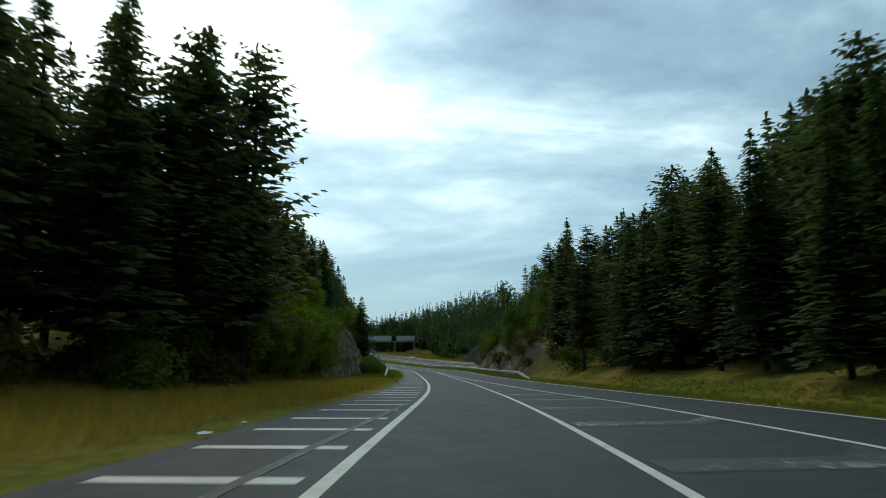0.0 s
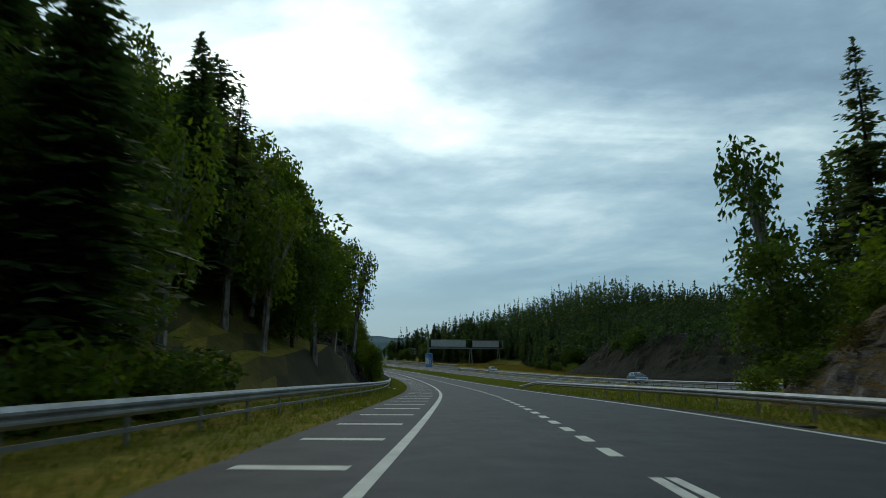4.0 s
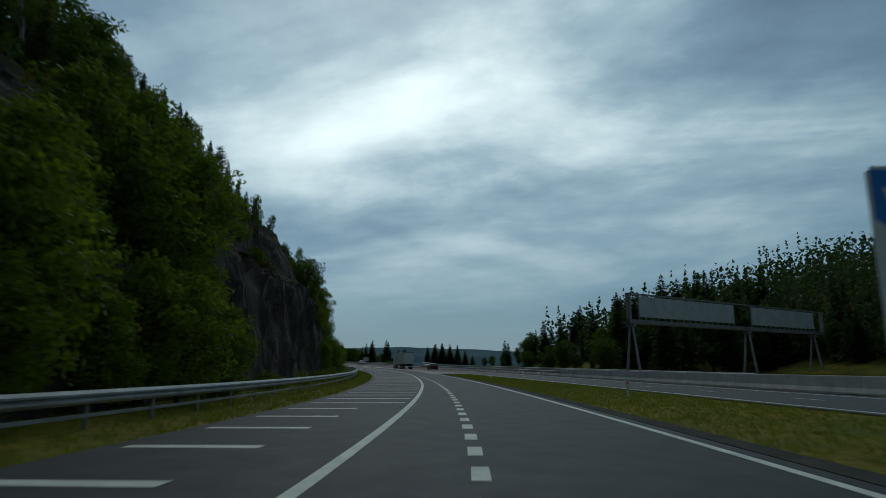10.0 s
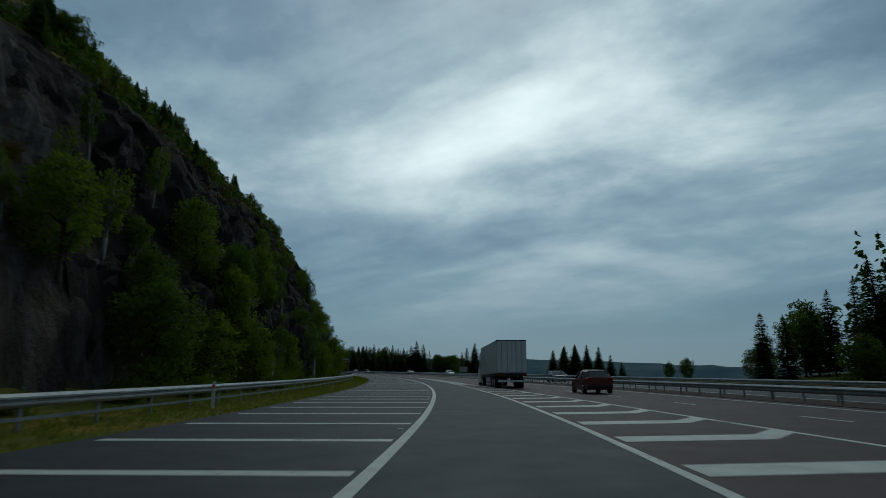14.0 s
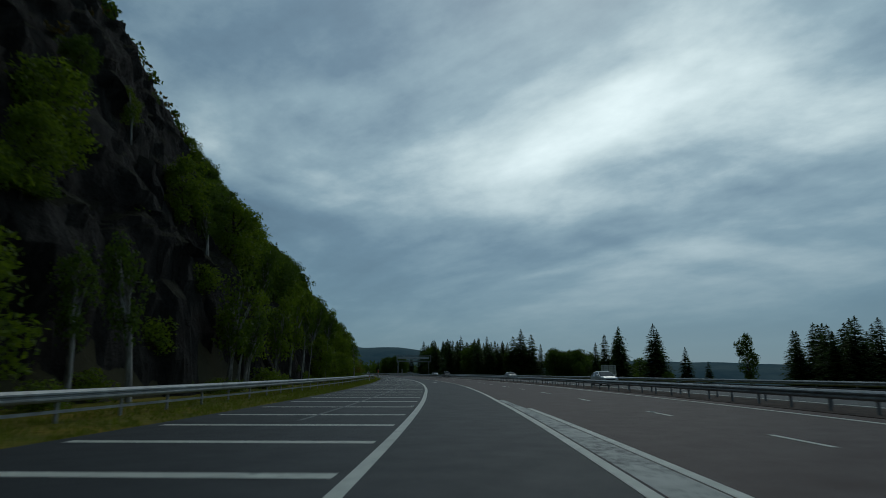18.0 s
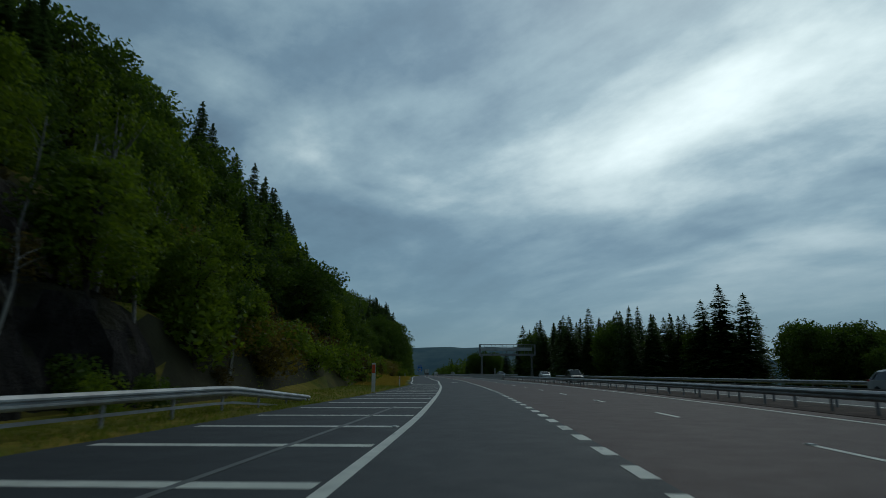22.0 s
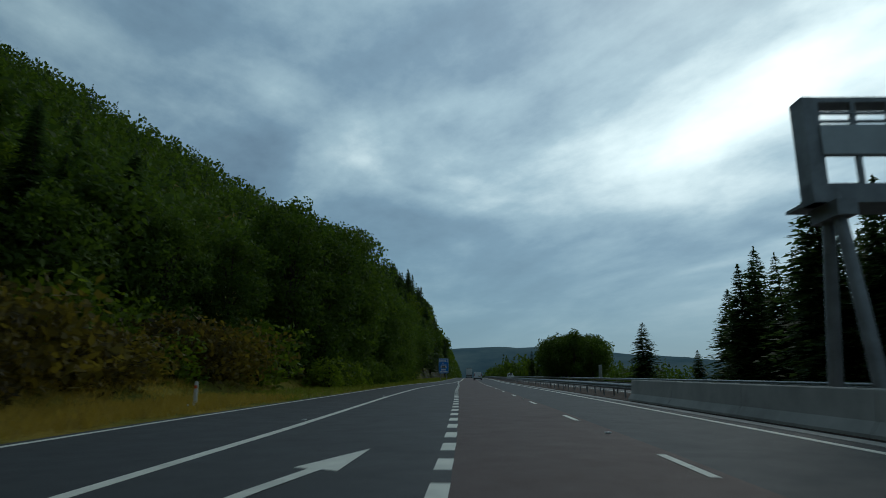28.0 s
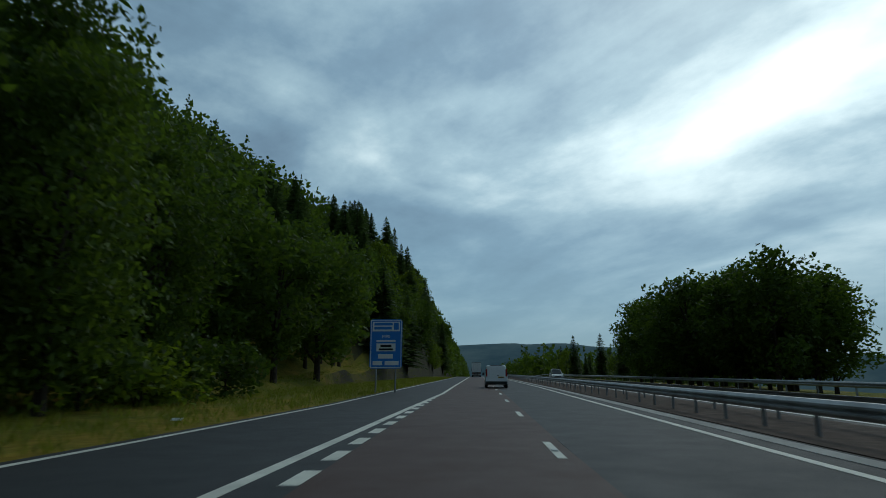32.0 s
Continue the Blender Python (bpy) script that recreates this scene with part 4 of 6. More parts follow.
for s, n, sc in ((27, 15.5, 1.25), (33, 18.5, 1.55), (38, 15.8, 1.6), (42, 18.0, 1.5), (48, 16.5, 0.9), (52, 19.5, 0.9), (22, 19.0, 1.5)):
    plant(PINES[1], s, n, sc, wide=1.15)
scatter(14, 50, 72, 7, 18, [S, P_], 0.8, 1.15, gap=2.4)
scatter(30, 34, 74, 0.5, 8, [Y, B, Y, Y], 0.45, 0.85, gap=1.8)
scatter(10, 5, 48, 0, 4, [BU[:3]], 0.9, 1.6, gap=2)
scatter(16, 68, 84, 4, 9, [Y, BU[:2], GO], 0.4, 0.7, gap=1.6)
scatter(48, 66, 126, 5.5, 16, [S, S, P_], 1.05, 1.8, gap=1.8)
for s, n, sc in ((123, 12.2, 0.62), (127, 13.0, 0.7), (119, 12.5, 0.5)):
    plant(LEAFS[2], s, n, sc)
scatter(26, 74, 122, 3, 6, [BU[:3]], 0.6, 1.2, gap=1.2)
scatter(14, 90, 128, -2.2, 0.2, [BU[:2]], 0.7, 1.2, gap=1.6)
scatter(14, 120, 160, -1, 6, [S, B, BI], 0.7, 1.2, gap=2.4)
# the long wooded slope
scatter(40, 140, 184, 2, 20, [S, B, B, BI, P_], 0.9, 1.7, gap=2.2)
scatter(36, 182, 230, 2, 20, [S, B, B, BI], 0.7, 1.4, gap=2.0)
scatter(30, 226, 278, 5, 20, [S, S, B], 0.5, 1.1, gap=1.9)
scatter(22, 222, 264, 16, 27, [S, S, P_], 0.9, 1.5, gap=2.0, extra=9)
scatter(40, 186, 250, -1.6, 3.5, [Y, Y, BU[:2], B], 0.42, 0.75, gap=1.8)
scatter(36, 246, 300, -1.4, 3.5, [Y, Y, BU[:2]], 0.45, 0.8, gap=1.5)
plant(SPRUCES[0], 275, 11.1, 1.15)
GROVE.append([])
scatter(80, 276, 410, 9.5, 30, [B, S, S, S, BI], 0.4, 0.95, gap=1.6, extra=1.5)
scatter(60, 290, 425, 26, 52, [S, S, B], 0.35, 0.7, gap=2.0, extra=2)
scatter(40, 276, 400, 8.5, 24, [BU[:3]], 0.5, 1.0, gap=1.4)
scatter(80, 400, 520, 9, 30, [BU[:2], BU[:3], B, S], 0.25, 0.6, gap=1.5)
scatter(60, 500, 610, 8, 28, [B, BI, B, S, BU], 0.5, 1.15, gap=1.7)
scatter(34, 290, 440, 2.2, 5, [BU[:3], BU[:3], BI], 0.3, 0.6, gap=1.5)
scatter(70, 430, 600, 1.5, 10, [BU[:3], BU[:2], B, BI], 0.35, 0.75, gap=1.5)
scatter(60, 520, 604, 0.5, 12, [B, Y, BI, BU[:2]], 0.35, 0.65, gap=1.6)
scatter(70, 290, 520, 9, 16, [S, S, S, P_, B], 0.25, 0.55, gap=1.4, extra=2)
end_grove("slope_wood", "young spruces, birches and scrub along the top of the cliff")
GROVE.append([])
scatter(40, 285, 400, 2.2, 4.5, [BU[:3], BU[:3], BU[1:3], BI], 0.4, 0.75, gap=1.5)
scatter(12, 280, 304, -1.6, 2.0, [Y, Y, BU[:3], B], 0.40, 0.62, gap=1.7)
scatter(7, 306, 344, -1.8, -0.8, [BU[:2]], 0.35, 0.6, gap=1.7)
scatter(20, 344, 380, -1.6, 1.6, [Y, B, B], 0.38, 0.6, gap=1.6)
scatter(40, 335, 425, -1.6, 1.2, [Y, BU[:2], BU[:2], B], 0.32, 0.58, gap=1.6)
scatter(90, 405, 590, -1.8, 3.0, [BU[:3], BU[:2], BU[:2], Y, BI], 0.4, 0.75, gap=1.6)
end_grove("cliff_foot_scrub", "bushes and young trees along the foot of the cliff")
scatter(24, 500, 606, 3, 9, [B, BI, BU], 0.4, 0.8, gap=1.8)
scatter(22, 540, 606, 0, 5, [Y, BI, RU, BU[:2]], 0.4, 0.75, gap=1.8)
for s, n, sc in ((597, 13.2, 0.62), (601, 13.8, 0.7), (604, 12.8, 0.5)):
    plant(LEAFS[2], s, n, sc)
scatter(44, 596, 642, 0, 8, [RU, RU, GO, GO, BU[1:2]], 0.8, 1.5, gap=1.4)
scatter(9, 640, 664, 4, 9, [B, Y], 0.55, 0.85, gap=2.4)
GROVE.append([])
scatter(52, 604, 668, 9, 28, [B, B, S], 0.9, 1.55, gap=2.3)
scatter(36, 664, 735, 12, 28, [B, B, S, T], 0.7, 1.3, gap=2.6)
end_grove("bank_wood", "broadleaf trees and spruces above the dry bank")
scatter(14, 604, 664, 7, 10, [B, B, S], 0.8, 1.3, gap=2.6)
for s, n, sc in ((737, 46, 2.1), (733, 41, 2.0), (728, 44, 2.2), (722, 40, 2.0), (716, 43, 2.15), (711, 38, 1.9), (705, 42, 2.1), (698, 38, 1.95), (692, 41, 2.0), (726, 36, 1.7),
                 (672, 33, 1.5), (680, 31, 1.5), (688, 34, 1.6), (684, 37, 1.7), (664, 36, 1.5), (655, 33, 1.5), (646, 35, 1.6), (640, 31, 1.4)):
    plant(pick(SPRUCES), s, n, sc, 0.3, None, 0.95)
scatter(56, 676, 738, 1, 10, [GO, GO, RU, BU[1:2]], 0.8, 1.5, gap=1.5)
for s, n, sc in ((757, 18, 0.72), (752, 20.5, 0.7), (760, 22.5, 0.85), (749, 24.5, 0.7), (756, 27, 0.85), (799, 13.0, 0.9), (806, 12.6, 0.85), (815, 12.4, 0.85), (824, 12.4, 0.75),
                 (765, 15.8, 0.9), (771, 14.4, 1.0), (771, 19, 1.1), (780, 14.4, 1.16), (779, 20, 1.25), (783, 14.8, 1.2), (784, 19, 1.2), (797, 13.8, 0.95), (798, 16.5, 0.95), (804, 15.2, 0.95),
                (808, 18.5, 1.1), (811, 15.0, 1.0), (818, 15.8, 1.05), (820, 20, 1.2), (826, 16.0, 1.0), (832, 18.0, 1.05), (835, 15.6, 0.8)):
    plant(pick(TALLS), s, n, sc)
scatter(18, 766, 812, -2.6, -1.0, [BU[:2]], 0.8, 1.3, gap=2.0)
scatter(9, 812, 838, -1.2, 0.6, [BU[:2]], 0.7, 1.2, gap=2.0)
for s, n, sc in ((508, 14.6, 0.8), (514, 15.2, 0.75), (521, 14.8, 0.8), (531, 15.4, 0.8), (538, 15.2, 0.7), (553, 14.6, 0.85), (557, 14.9, 0.8), (561, 14.4, 0.75), (566, 14.6, 0.7)):
    plant(pick(BIRCHES), s, n, sc)
for s, n, sc in ((178, 15.5, 1.7), (181, 18.5, 1.9), (176, 13.0, 1.2), (188.5, 11.7, 1.35), (153, -26, 2.1), (149, -26.5, 1.8)):
    plant(BIRCHES[1], s, n, sc)
scatter(16, 744, 762, 8, 20, [B, S], 0.9, 1.3, gap=2.6)
scatter(34, 722, 756, 0.5, 9, [GO, GO, RU, BU[1:2]], 1.0, 1.8, gap=1.5)
GROVE.append([])
scatter(24, 838, 885, 1, 16, [B, B, S], 0.9, 1.5, gap=2.6)
scatter(30, 880, 1000, 0, 12, [B, B, S], 0.9, 1.4, gap=2.8)
scatter(34, 895, 1010, 12, 28, [S], 1.4, 2.2, gap=2.4, extra=1)
scatter(26, 1000, 1070, 0, 16, [B, S, S], 1.0, 1.8, gap=3.0)
end_grove("hill_foot_wood", "mixed spruces and broadleaf trees at the foot of the hill")
# the other side
scatter(84, -12, 80, -34, -14.5, [P_, P_, P_, S], 1.05, 1.7, beyond_toe=False, gap=2.2)
for s, n, sc in ((80, -17.5, 1.2), (76, -16.5, 1.15)):
    plant(PINES[1], s, n, sc)
scatter(26, 86, 136, -34, -19.5, [P_, P_, P_, BI], 0.9, 1.3, beyond_toe=False, gap=2.2)
GROVE.append([])
scatter(60, 52, 142, -33, -16.5, [BU[:3], BU[:2], B], 0.55, 1.0, beyond_toe=False, gap=1.8)
end_grove("underwood", "dark bushes and saplings under the roadside pines")
scatter(16, 66, 130, -16, -13, [BU[:3]], 0.6, 1.2, beyond_toe=False, gap=2)
plant(LEAFS[2], 104, -14.0, 0.55)
# right: the wood behind the far carriageway, then rows of trees along the motorway
GROVE.append([])
scatter(70, 215, 372, -86, -47, [S, S, S, B], 0.7, 1.2, beyond_toe=False, gap=3.2)
scatter(54, 370, 440, -75, -42, [S, S, S, B], 0.8, 1.45, beyond_toe=False, gap=2.8)
for a in range(232, 372, 3):
    plant(pick([LEAFS[0], LEAFS[1], BUSHES[0], SPRUCES[1]]), a + rng.uniform(-1.5, 1.5), WOOD_EDGE(a) - rng.uniform(0.5, 4), rng.uniform(0.45, 0.8), 0.3, None, 1.2)
for a in range(374, 436, 3):
    plant(pick([LEAFS[0], LEAFS[1], BUSHES[0], SPRUCES[1]]), a + rng.uniform(-1.5, 1.5), MAIN_R(a) - 20.5 - rng.uniform(0.5, 5), rng.uniform(0.35, 0.7), 0.3, None, 1.25)
end_grove("roadside_wood", "dark spruces and broadleaf trees behind the far rail")
for s, n in ((262, -44), (268, -46), (276, -45), (283, -48), (291, -46)):
    plant(pick(BUSHES[:2]), s, n, rng.uniform(0.9, 1.5))
for s, n, sc in ((440, -45, 0.8), (442, -47, 0.95), (447, -45, 0.55), (432, -46, 0.9), (426, -44, 0.8), (421, -46, 1.0)):
    plant(pick(LEAFS[:2] if s > 438 else SPRUCES), s, n, sc)
for s, n, sc in ((470, -46, 0.40), (474, -45, 0.34), (580, -46, 0.3), (590, -52, 0.35), (598, -48, 0.3)):
    plant(pick(LEAFS), s, n, sc)
# a dense clump of spruces, a lone slim tree, and spruces behind the sign
for k in range(26):
    f = k / 25
    plant(SPRUCES[k % 3], 556 + 15 * ((k * 0.618) % 1.0), -60.5 - 25 * f, 0.62 + 0.38 * math.sin(math.pi * min(1.0, 0.15 + f)) + 0.08 * ((k * 0.37) % 1.0), 0.3, None, 1.3)
plant(LEAFS[1], 548.6, -42.3, 0.76, 0.3, 1.0, 0.62)
for s, n, sc in ((608, -57.6, 1.24), (611, -60, 1.16), (613, -51, 1.1), (616, -52.5, 1.2), (619, -50, 1.05), (604, -63, 0.8), (622, -54, 1.0), (625, -50, 0.9), (600, -66, 0.55)):
    plant(pick(SPRUCES), s, n, sc, 0.3, None, 1.2)
for s, n, sc in ((668.7, -42.9, 1.4), (671.5, -41, 1.22), (666, -45.5, 1.28), (673, -45, 1.1)):
    plant(pick(SPRUCES), s, n, sc, 0.3, None, 1.2)
scatter(12, 655, 669, -64, -50, [LEAFS[:2]], 1.0, 1.2, beyond_toe=False, gap=2.4)
scatter(16, 626, 656, -68, -54, [LEAFS[:2]], 0.55, 0.8, beyond_toe=False, gap=2.4)
GROVE.append([])
scatter(30, 672, 700, -52, -38, [B, B, S], 0.8, 1.1, beyond_toe=False, gap=2.2)
scatter(24, 674, 694, -42, -29, [S, S, S, B], 0.85, 1.15, beyond_toe=False, gap=2.2)
scatter(46, 688, 742, -42, -24.5, [S, S, S, B], 0.95, 1.3, beyond_toe=False, gap=2.0)
end_grove("roadside_wood", "dense dark spruce belt beyond the far rail")
scatter(24, 738, 780, -38, -23, [S], 1.0, 1.35, beyond_toe=False, gap=1.9)
plant(SPRUCES[2], 816, -28.0, 0.85, wide=1.4)
plant(SPRUCES[2], 834, -43.0, 0.6, wide=1.4)
plant(SPRUCES[0], 796, -34.0, 1.1, wide=1.4)
scatter(26, 858, 894, -31, -20.5, [LEAFS[:2]], 0.98, 1.2, beyond_toe=False, gap=2.2)
scatter(26, 908, 1080, -44, -24, [B, S, S], 0.7, 1.0, beyond_toe=False, gap=3.5)


def dead_birch(s, n, h, lean, seed):
    """A bare pale trunk with a few broken twigs."""
    r = np.random.default_rng(seed)
    p = ground_point(s, n)
    root = new("dead_birch")
    root.matrix_basis = Matrix.Translation((p.x, p.y, p.z - 0.2)) @ Matrix.Rotation(heading(s), 4, 'Z')
    bend = [((lean * f + 0.10 * math.sin(5 * f + seed), 0.06 * math.sin(7 * f), h * f), 0.075 * (1 - 0.75 * f)) for f in (0, 0.2, 0.4, 0.6, 0.8, 1.0)]
    a = new("trunk", trunk_mesh("trunk", [bend], M_BIRCH, 7))
    a.parent = root
    for k in range(5):
        f = r.uniform(0.45, 0.95)
        g = r.uniform(0, 6.28)
        b0 = Vector((lean * f, 0, h * f))
        e = b0 + Vector((math.cos(g), math.sin(g), 0.7)) * r.uniform(0.4, 1.0)
        b = new("branch", trunk_mesh("branch", [[(b0, 0.02), ((b0 + e) / 2 + Vector((0, 0, 0.06)), 0.013), (e, 0.005)]], M_BIRCH, 5))
        b.parent = root
    tagged(root, "bare dead birch with a thin white leaning trunk", "tree", "dead birches")


for i, (s, n, h, lean) in enumerate(((508, 14.0, 4.4, 0.5), (512, 15.0, 5.0, -0.4), (531.5, 14.2, 6.3, 0.5), (534, 13.9, 5.8, 1.4), (548.5, 13.8, 7.4, 1.3), (561.5, 13.6, 4.2, 0.6), (564.6, 13.5, 5.6, 1.1),
                                     (556, 17.0, 6.5, 0.3), (584.4, 13.3, 4.2, 0.4), (588, 16.0, 6.0, 1.0), (590, 15.2, 6.5, 0.9), (174.3, 11.3, 5.2, 0.5), (298, 15.0, 6.0, 0.2), (301, 14.6, 4.5, -0.3))):
    dead_birch(s, n, h, lean, 60 + i)


def far_wood(name, area, spacing, radius, height, per, leaf, mat, seed, label, conifers=0.4, keep=1.0):
    """A wood that stays far off: crowns of loose leaf clumps over the slope, in one mesh."""
    r = np.random.default_rng(seed)
    s0, s1, n0, n1 = area
    C, U, W = [], [], []
    for s in np.arange(s0, s1, spacing):
        for n in np.arange(n0, n1, spacing):
            ss, nn = s + r.uniform(-0.45, 0.45) * spacing, n + r.uniform(-0.45, 0.45) * spacing
            if r.random() > keep or (n1 < 0 and ss < 445 and nn > WOOD_EDGE(ss)):
                continue
            if n0 > 0:
                nn += TOE(ss)
            g = np.array(road(ss, nn, land(ss, nn)))
            h = height * r.uniform(0.65, 1.4)
            big = r.uniform(0.75, 1.25)
            k = r.normal(0, 1, (per, 3))
            k = unit(k) * r.uniform(0.6, 1.0, (per, 1))
            if r.random() < conifers:
                f = r.uniform(0, 1, per) ** 1.25
                h *= 1.15
                wide = radius * 0.85 * big * (1.03 - f) ** 0.9
                q = np.stack([k[:, 0] * wide, k[:, 1] * wide, h * (0.10 + 0.88 * f)], 1)
                u = unit(np.stack([k[:, 0], k[:, 1], -0.5 * np.ones(per)], 1)) * leaf * (1.15 - 0.75 * f)[:, None]
            else:
                q = np.stack([k[:, 0] * radius * big, k[:, 1] * radius * big, h * (0.58 + 0.42 * k[:, 2])], 1)
                u = unit(r.normal(0, 1, (per, 3)) + k * 0.5) * leaf
            C.append(g + q)
            U.append(u)
            W.append(unit(np.cross(u, r.normal(0, 1, (per, 3)))) * leaf * 0.6)
    me = quads_mesh(name, np.concatenate(C), np.concatenate(U), np.concatenate(W), mat)
    ob = new(name, me)
    tagged(ob, label, "wood", kind="stuff")


far_wood("far_wood", (215, 372, -150, -48), 3.6, 2.3, 8.5, 56, 0.62, M_SPRUCE, 5, "dense dark conifer wood on the far slope", 0.65)
far_wood("far_wood", (368, 440, -150, -48), 3.6, 2.3, 11.0, 56, 0.62, M_SPRUCE, 15, "dense dark conifer wood beside the far carriageway", 0.6)
far_wood("slope_scrub", (268, 620, 9, 54), 1.9, 0.95, 1.1, 26, 0.24, M_LEAF, 21, "low dark scrub covering the upper slope", 0.0, 0.75)
far_wood("slope_heather", (268, 620, 7, 36), 2.4, 0.9, 0.8, 26, 0.20, M_RUST, 22, "brown heather patches on the upper slope", 0.0, 0.6)
far_wood("slope_scrub", (150, 270, 4, 30), 1.9, 0.95, 1.1, 24, 0.24, M_LEAF, 23, "low dark undergrowth between the trees", 0.0, 0.7)
far_wood("hillside_wood", (640, 1240, 24, 300), 6.6, 4.2, 11.0, 60, 0.8, M_LEAF, 6, "dense broadleaf wood covering the steep hillside", 0.15)
far_wood("hillside_conifers", (640, 1240, 26, 300), 11.0, 3.4, 11.0, 80, 0.6, M_SPRUCE, 16, "dark spruces standing out of the hillside wood", 1.0, 0.6)
far_wood("distant_wood", (1060, 1700, -120, -20), 7.0, 4.0, 11.0, 34, 1.2, M_LEAF, 8, "distant trees beside the motorway", 0.35)
far_wood("verge_wood", (1060, 1700, 1, 30), 6.0, 3.6, 12.0, 34, 1.1, M_LEAF, 9, "distant roadside trees under the hill", 0.45)


def grass_strip(name, s0, s1, l, r, count, tall, mat, seed, label):
    g = np.random.default_rng(seed)
    S_ = g.uniform(s0, s1, count)
    Fq = g.uniform(0, 1, count)
    P = np.empty((count, 3))
    for i in range(count):
        a, b = l(S_[i]), r(S_[i])
        n = b + (a - b) * Fq[i]
        P[i] = road(S_[i], n, land(S_[i], n) - 0.06)
    per = 5
    base = np.repeat(P, per, axis=0) + np.concatenate([g.normal(0, 0.10, (count * per, 2)), np.zeros((count * per, 1))], 1)
    tip = base + np.concatenate([g.normal(0, 0.35 * tall, (count * per, 2)), g.uniform(0.5, 1.1, (count * per, 1)) * tall], 1)
    side = unit(g.normal(0, 1, base.shape) * np.array([1, 1, 0])) * 0.016
    u, c = (tip - base) / 2, (tip + base) / 2
    me = quads_mesh(name, c, u, side, mat)
    ob = new(name, me)
    tagged(ob, label, "grass", kind="stuff")


def verge_out(s):
    return (RAIL_L(s) + 2.5) if 79 < s < 598 else TOE(s) + 4


grass_strip("verge_grass", 60, 640, verge_out, lambda s: OUTER(s) + 0.38, 26000, 0.16, M_GRASS, 41, "short yellow-green grass along the road verge")
grass_strip("dry_grass", -15, 66, lambda s: TOE(s) + 6, lambda s: OUTER(s) + 1.2, 9000, 0.5, M_STRAW, 42, "tall dry brown grass on the bank")
grass_strip("dry_grass", 630, 745, lambda s: TOE(s) + 7, lambda s: OUTER(s) + 0.9, 18000, 0.36, M_STRAW, 43, "dry yellow grass on the roadside bank")
grass_strip("verge_grass", 742, 960, lambda s: TOE(s) + 2, lambda s: OUTER(s) + 0.4, 9000, 0.28, M_GRASS, 44, "rough green grass at the foot of the trees")
grass_strip("island_grass", 178, 366, lambda s: EDGE_R(s) - 1.0, lambda s: MAIN_L(s) + 0.6, 15000, 0.13, M_GRASS, 45, "mown green grass island between the carriageways")
grass_strip("verge_grass", -10, 178, lambda s: EDGE_R(s) - 0.5, lambda s: R_TOE(s) - 2, 9000, 0.24, M_GRASS, 46, "rough grass verge under the rock cutting")
grass_strip("lush_grass", 36, 100, lambda s: TOE(s) + 1.5, lambda s: OUTER(s) + 1.4, 9000, 0.38, M_LUSH, 47, "tall green grass at the foot of the rock")
grass_strip("heather_tops", 66, 122, lambda s: TOE(s) + 8, lambda s: TOE(s) + 3.0, 9000, 0.6, M_STRAW, 48, "dry yellow grass along the top of the rock")
grass_strip("bank_grass", 228, 372, lambda s: MAIN_R(s) - 17.0, lambda s: WOOD_EDGE(s) - 2, 14000, 0.45, M_GORSE, 49, "rough yellow-green weeds on the far bank")

# ---------------------------------------------------------------- road furniture
M_STEEL = plain("galvanised_steel", (0.33, 0.345, 0.355), 0.48, 0.35, 0.25, 2.0, 0.5, 0.0, (0.16, 0.15, 0.14))
M_DULL = plain("weathered_grey_steel", (0.30, 0.31, 0.32), 0.55, 0.6, 0.2, 1.5, 0.5, 0.0, (0.12, 0.11, 0.10))
M_CONC = plain("pale_concrete", (0.44, 0.42, 0.39), 0.85, 0.0, 0.15, 0.9, 0.2, 0.35, (0.23, 0.22, 0.20))
M_BLUE = plain("blue_sign_face", (0.03, 0.20, 0.62), 0.4, 0.0, 0.06, 1.0, 0.4)
M_WHITE = plain("white_sign_face", (0.72, 0.74, 0.74), 0.45, 0.0, 0.06, 1.2, 0.4)
M_GREY = plain("grey_sign_back", (0.52, 0.55, 0.56), 0.5, 0.3, 0.15, 1.0, 0.4)
M_POSTW = plain("white_plastic_post", (0.62, 0.62, 0.60), 0.5, 0.0, 0.12, 4.0, 0.4, 0.0, (0.30, 0.29, 0.26))
M_ORANGE = plain("orange_red_reflector", (0.72, 0.10, 0.03), 0.3, 0.0, 0.1, 6.0, 0.5)
M_YELLOW = plain("yellow_plate", (0.72, 0.50, 0.05), 0.4, 0.0, 0.05)
M_BLACK = plain("black_plastic", (0.018, 0.018, 0.019), 0.55, 0.0, 0.2, 5.0)
M_TYRE = plain("tyre_rubber", (0.016, 0.016, 0.017), 0.85, 0.0, 0.2, 8.0, 0.2)
M_RIM = plain("alloy_rim", (0.36, 0.37, 0.38), 0.35, 0.8, 0.1, 4.0)
M_GLASS = plain("dark_window_glass", (0.012, 0.016, 0.019), 0.06, 0.0, 0.05, 1.0, 0.6)
M_LAMP = plain("red_lamp_glass", (0.30, 0.012, 0.010), 0.15, 0.0, 0.05, 1.0, 0.6)
M_HEAD = plain("clear_lamp_glass", (0.60, 0.62, 0.64), 0.12, 0.0, 0.05, 1.0, 0.6)


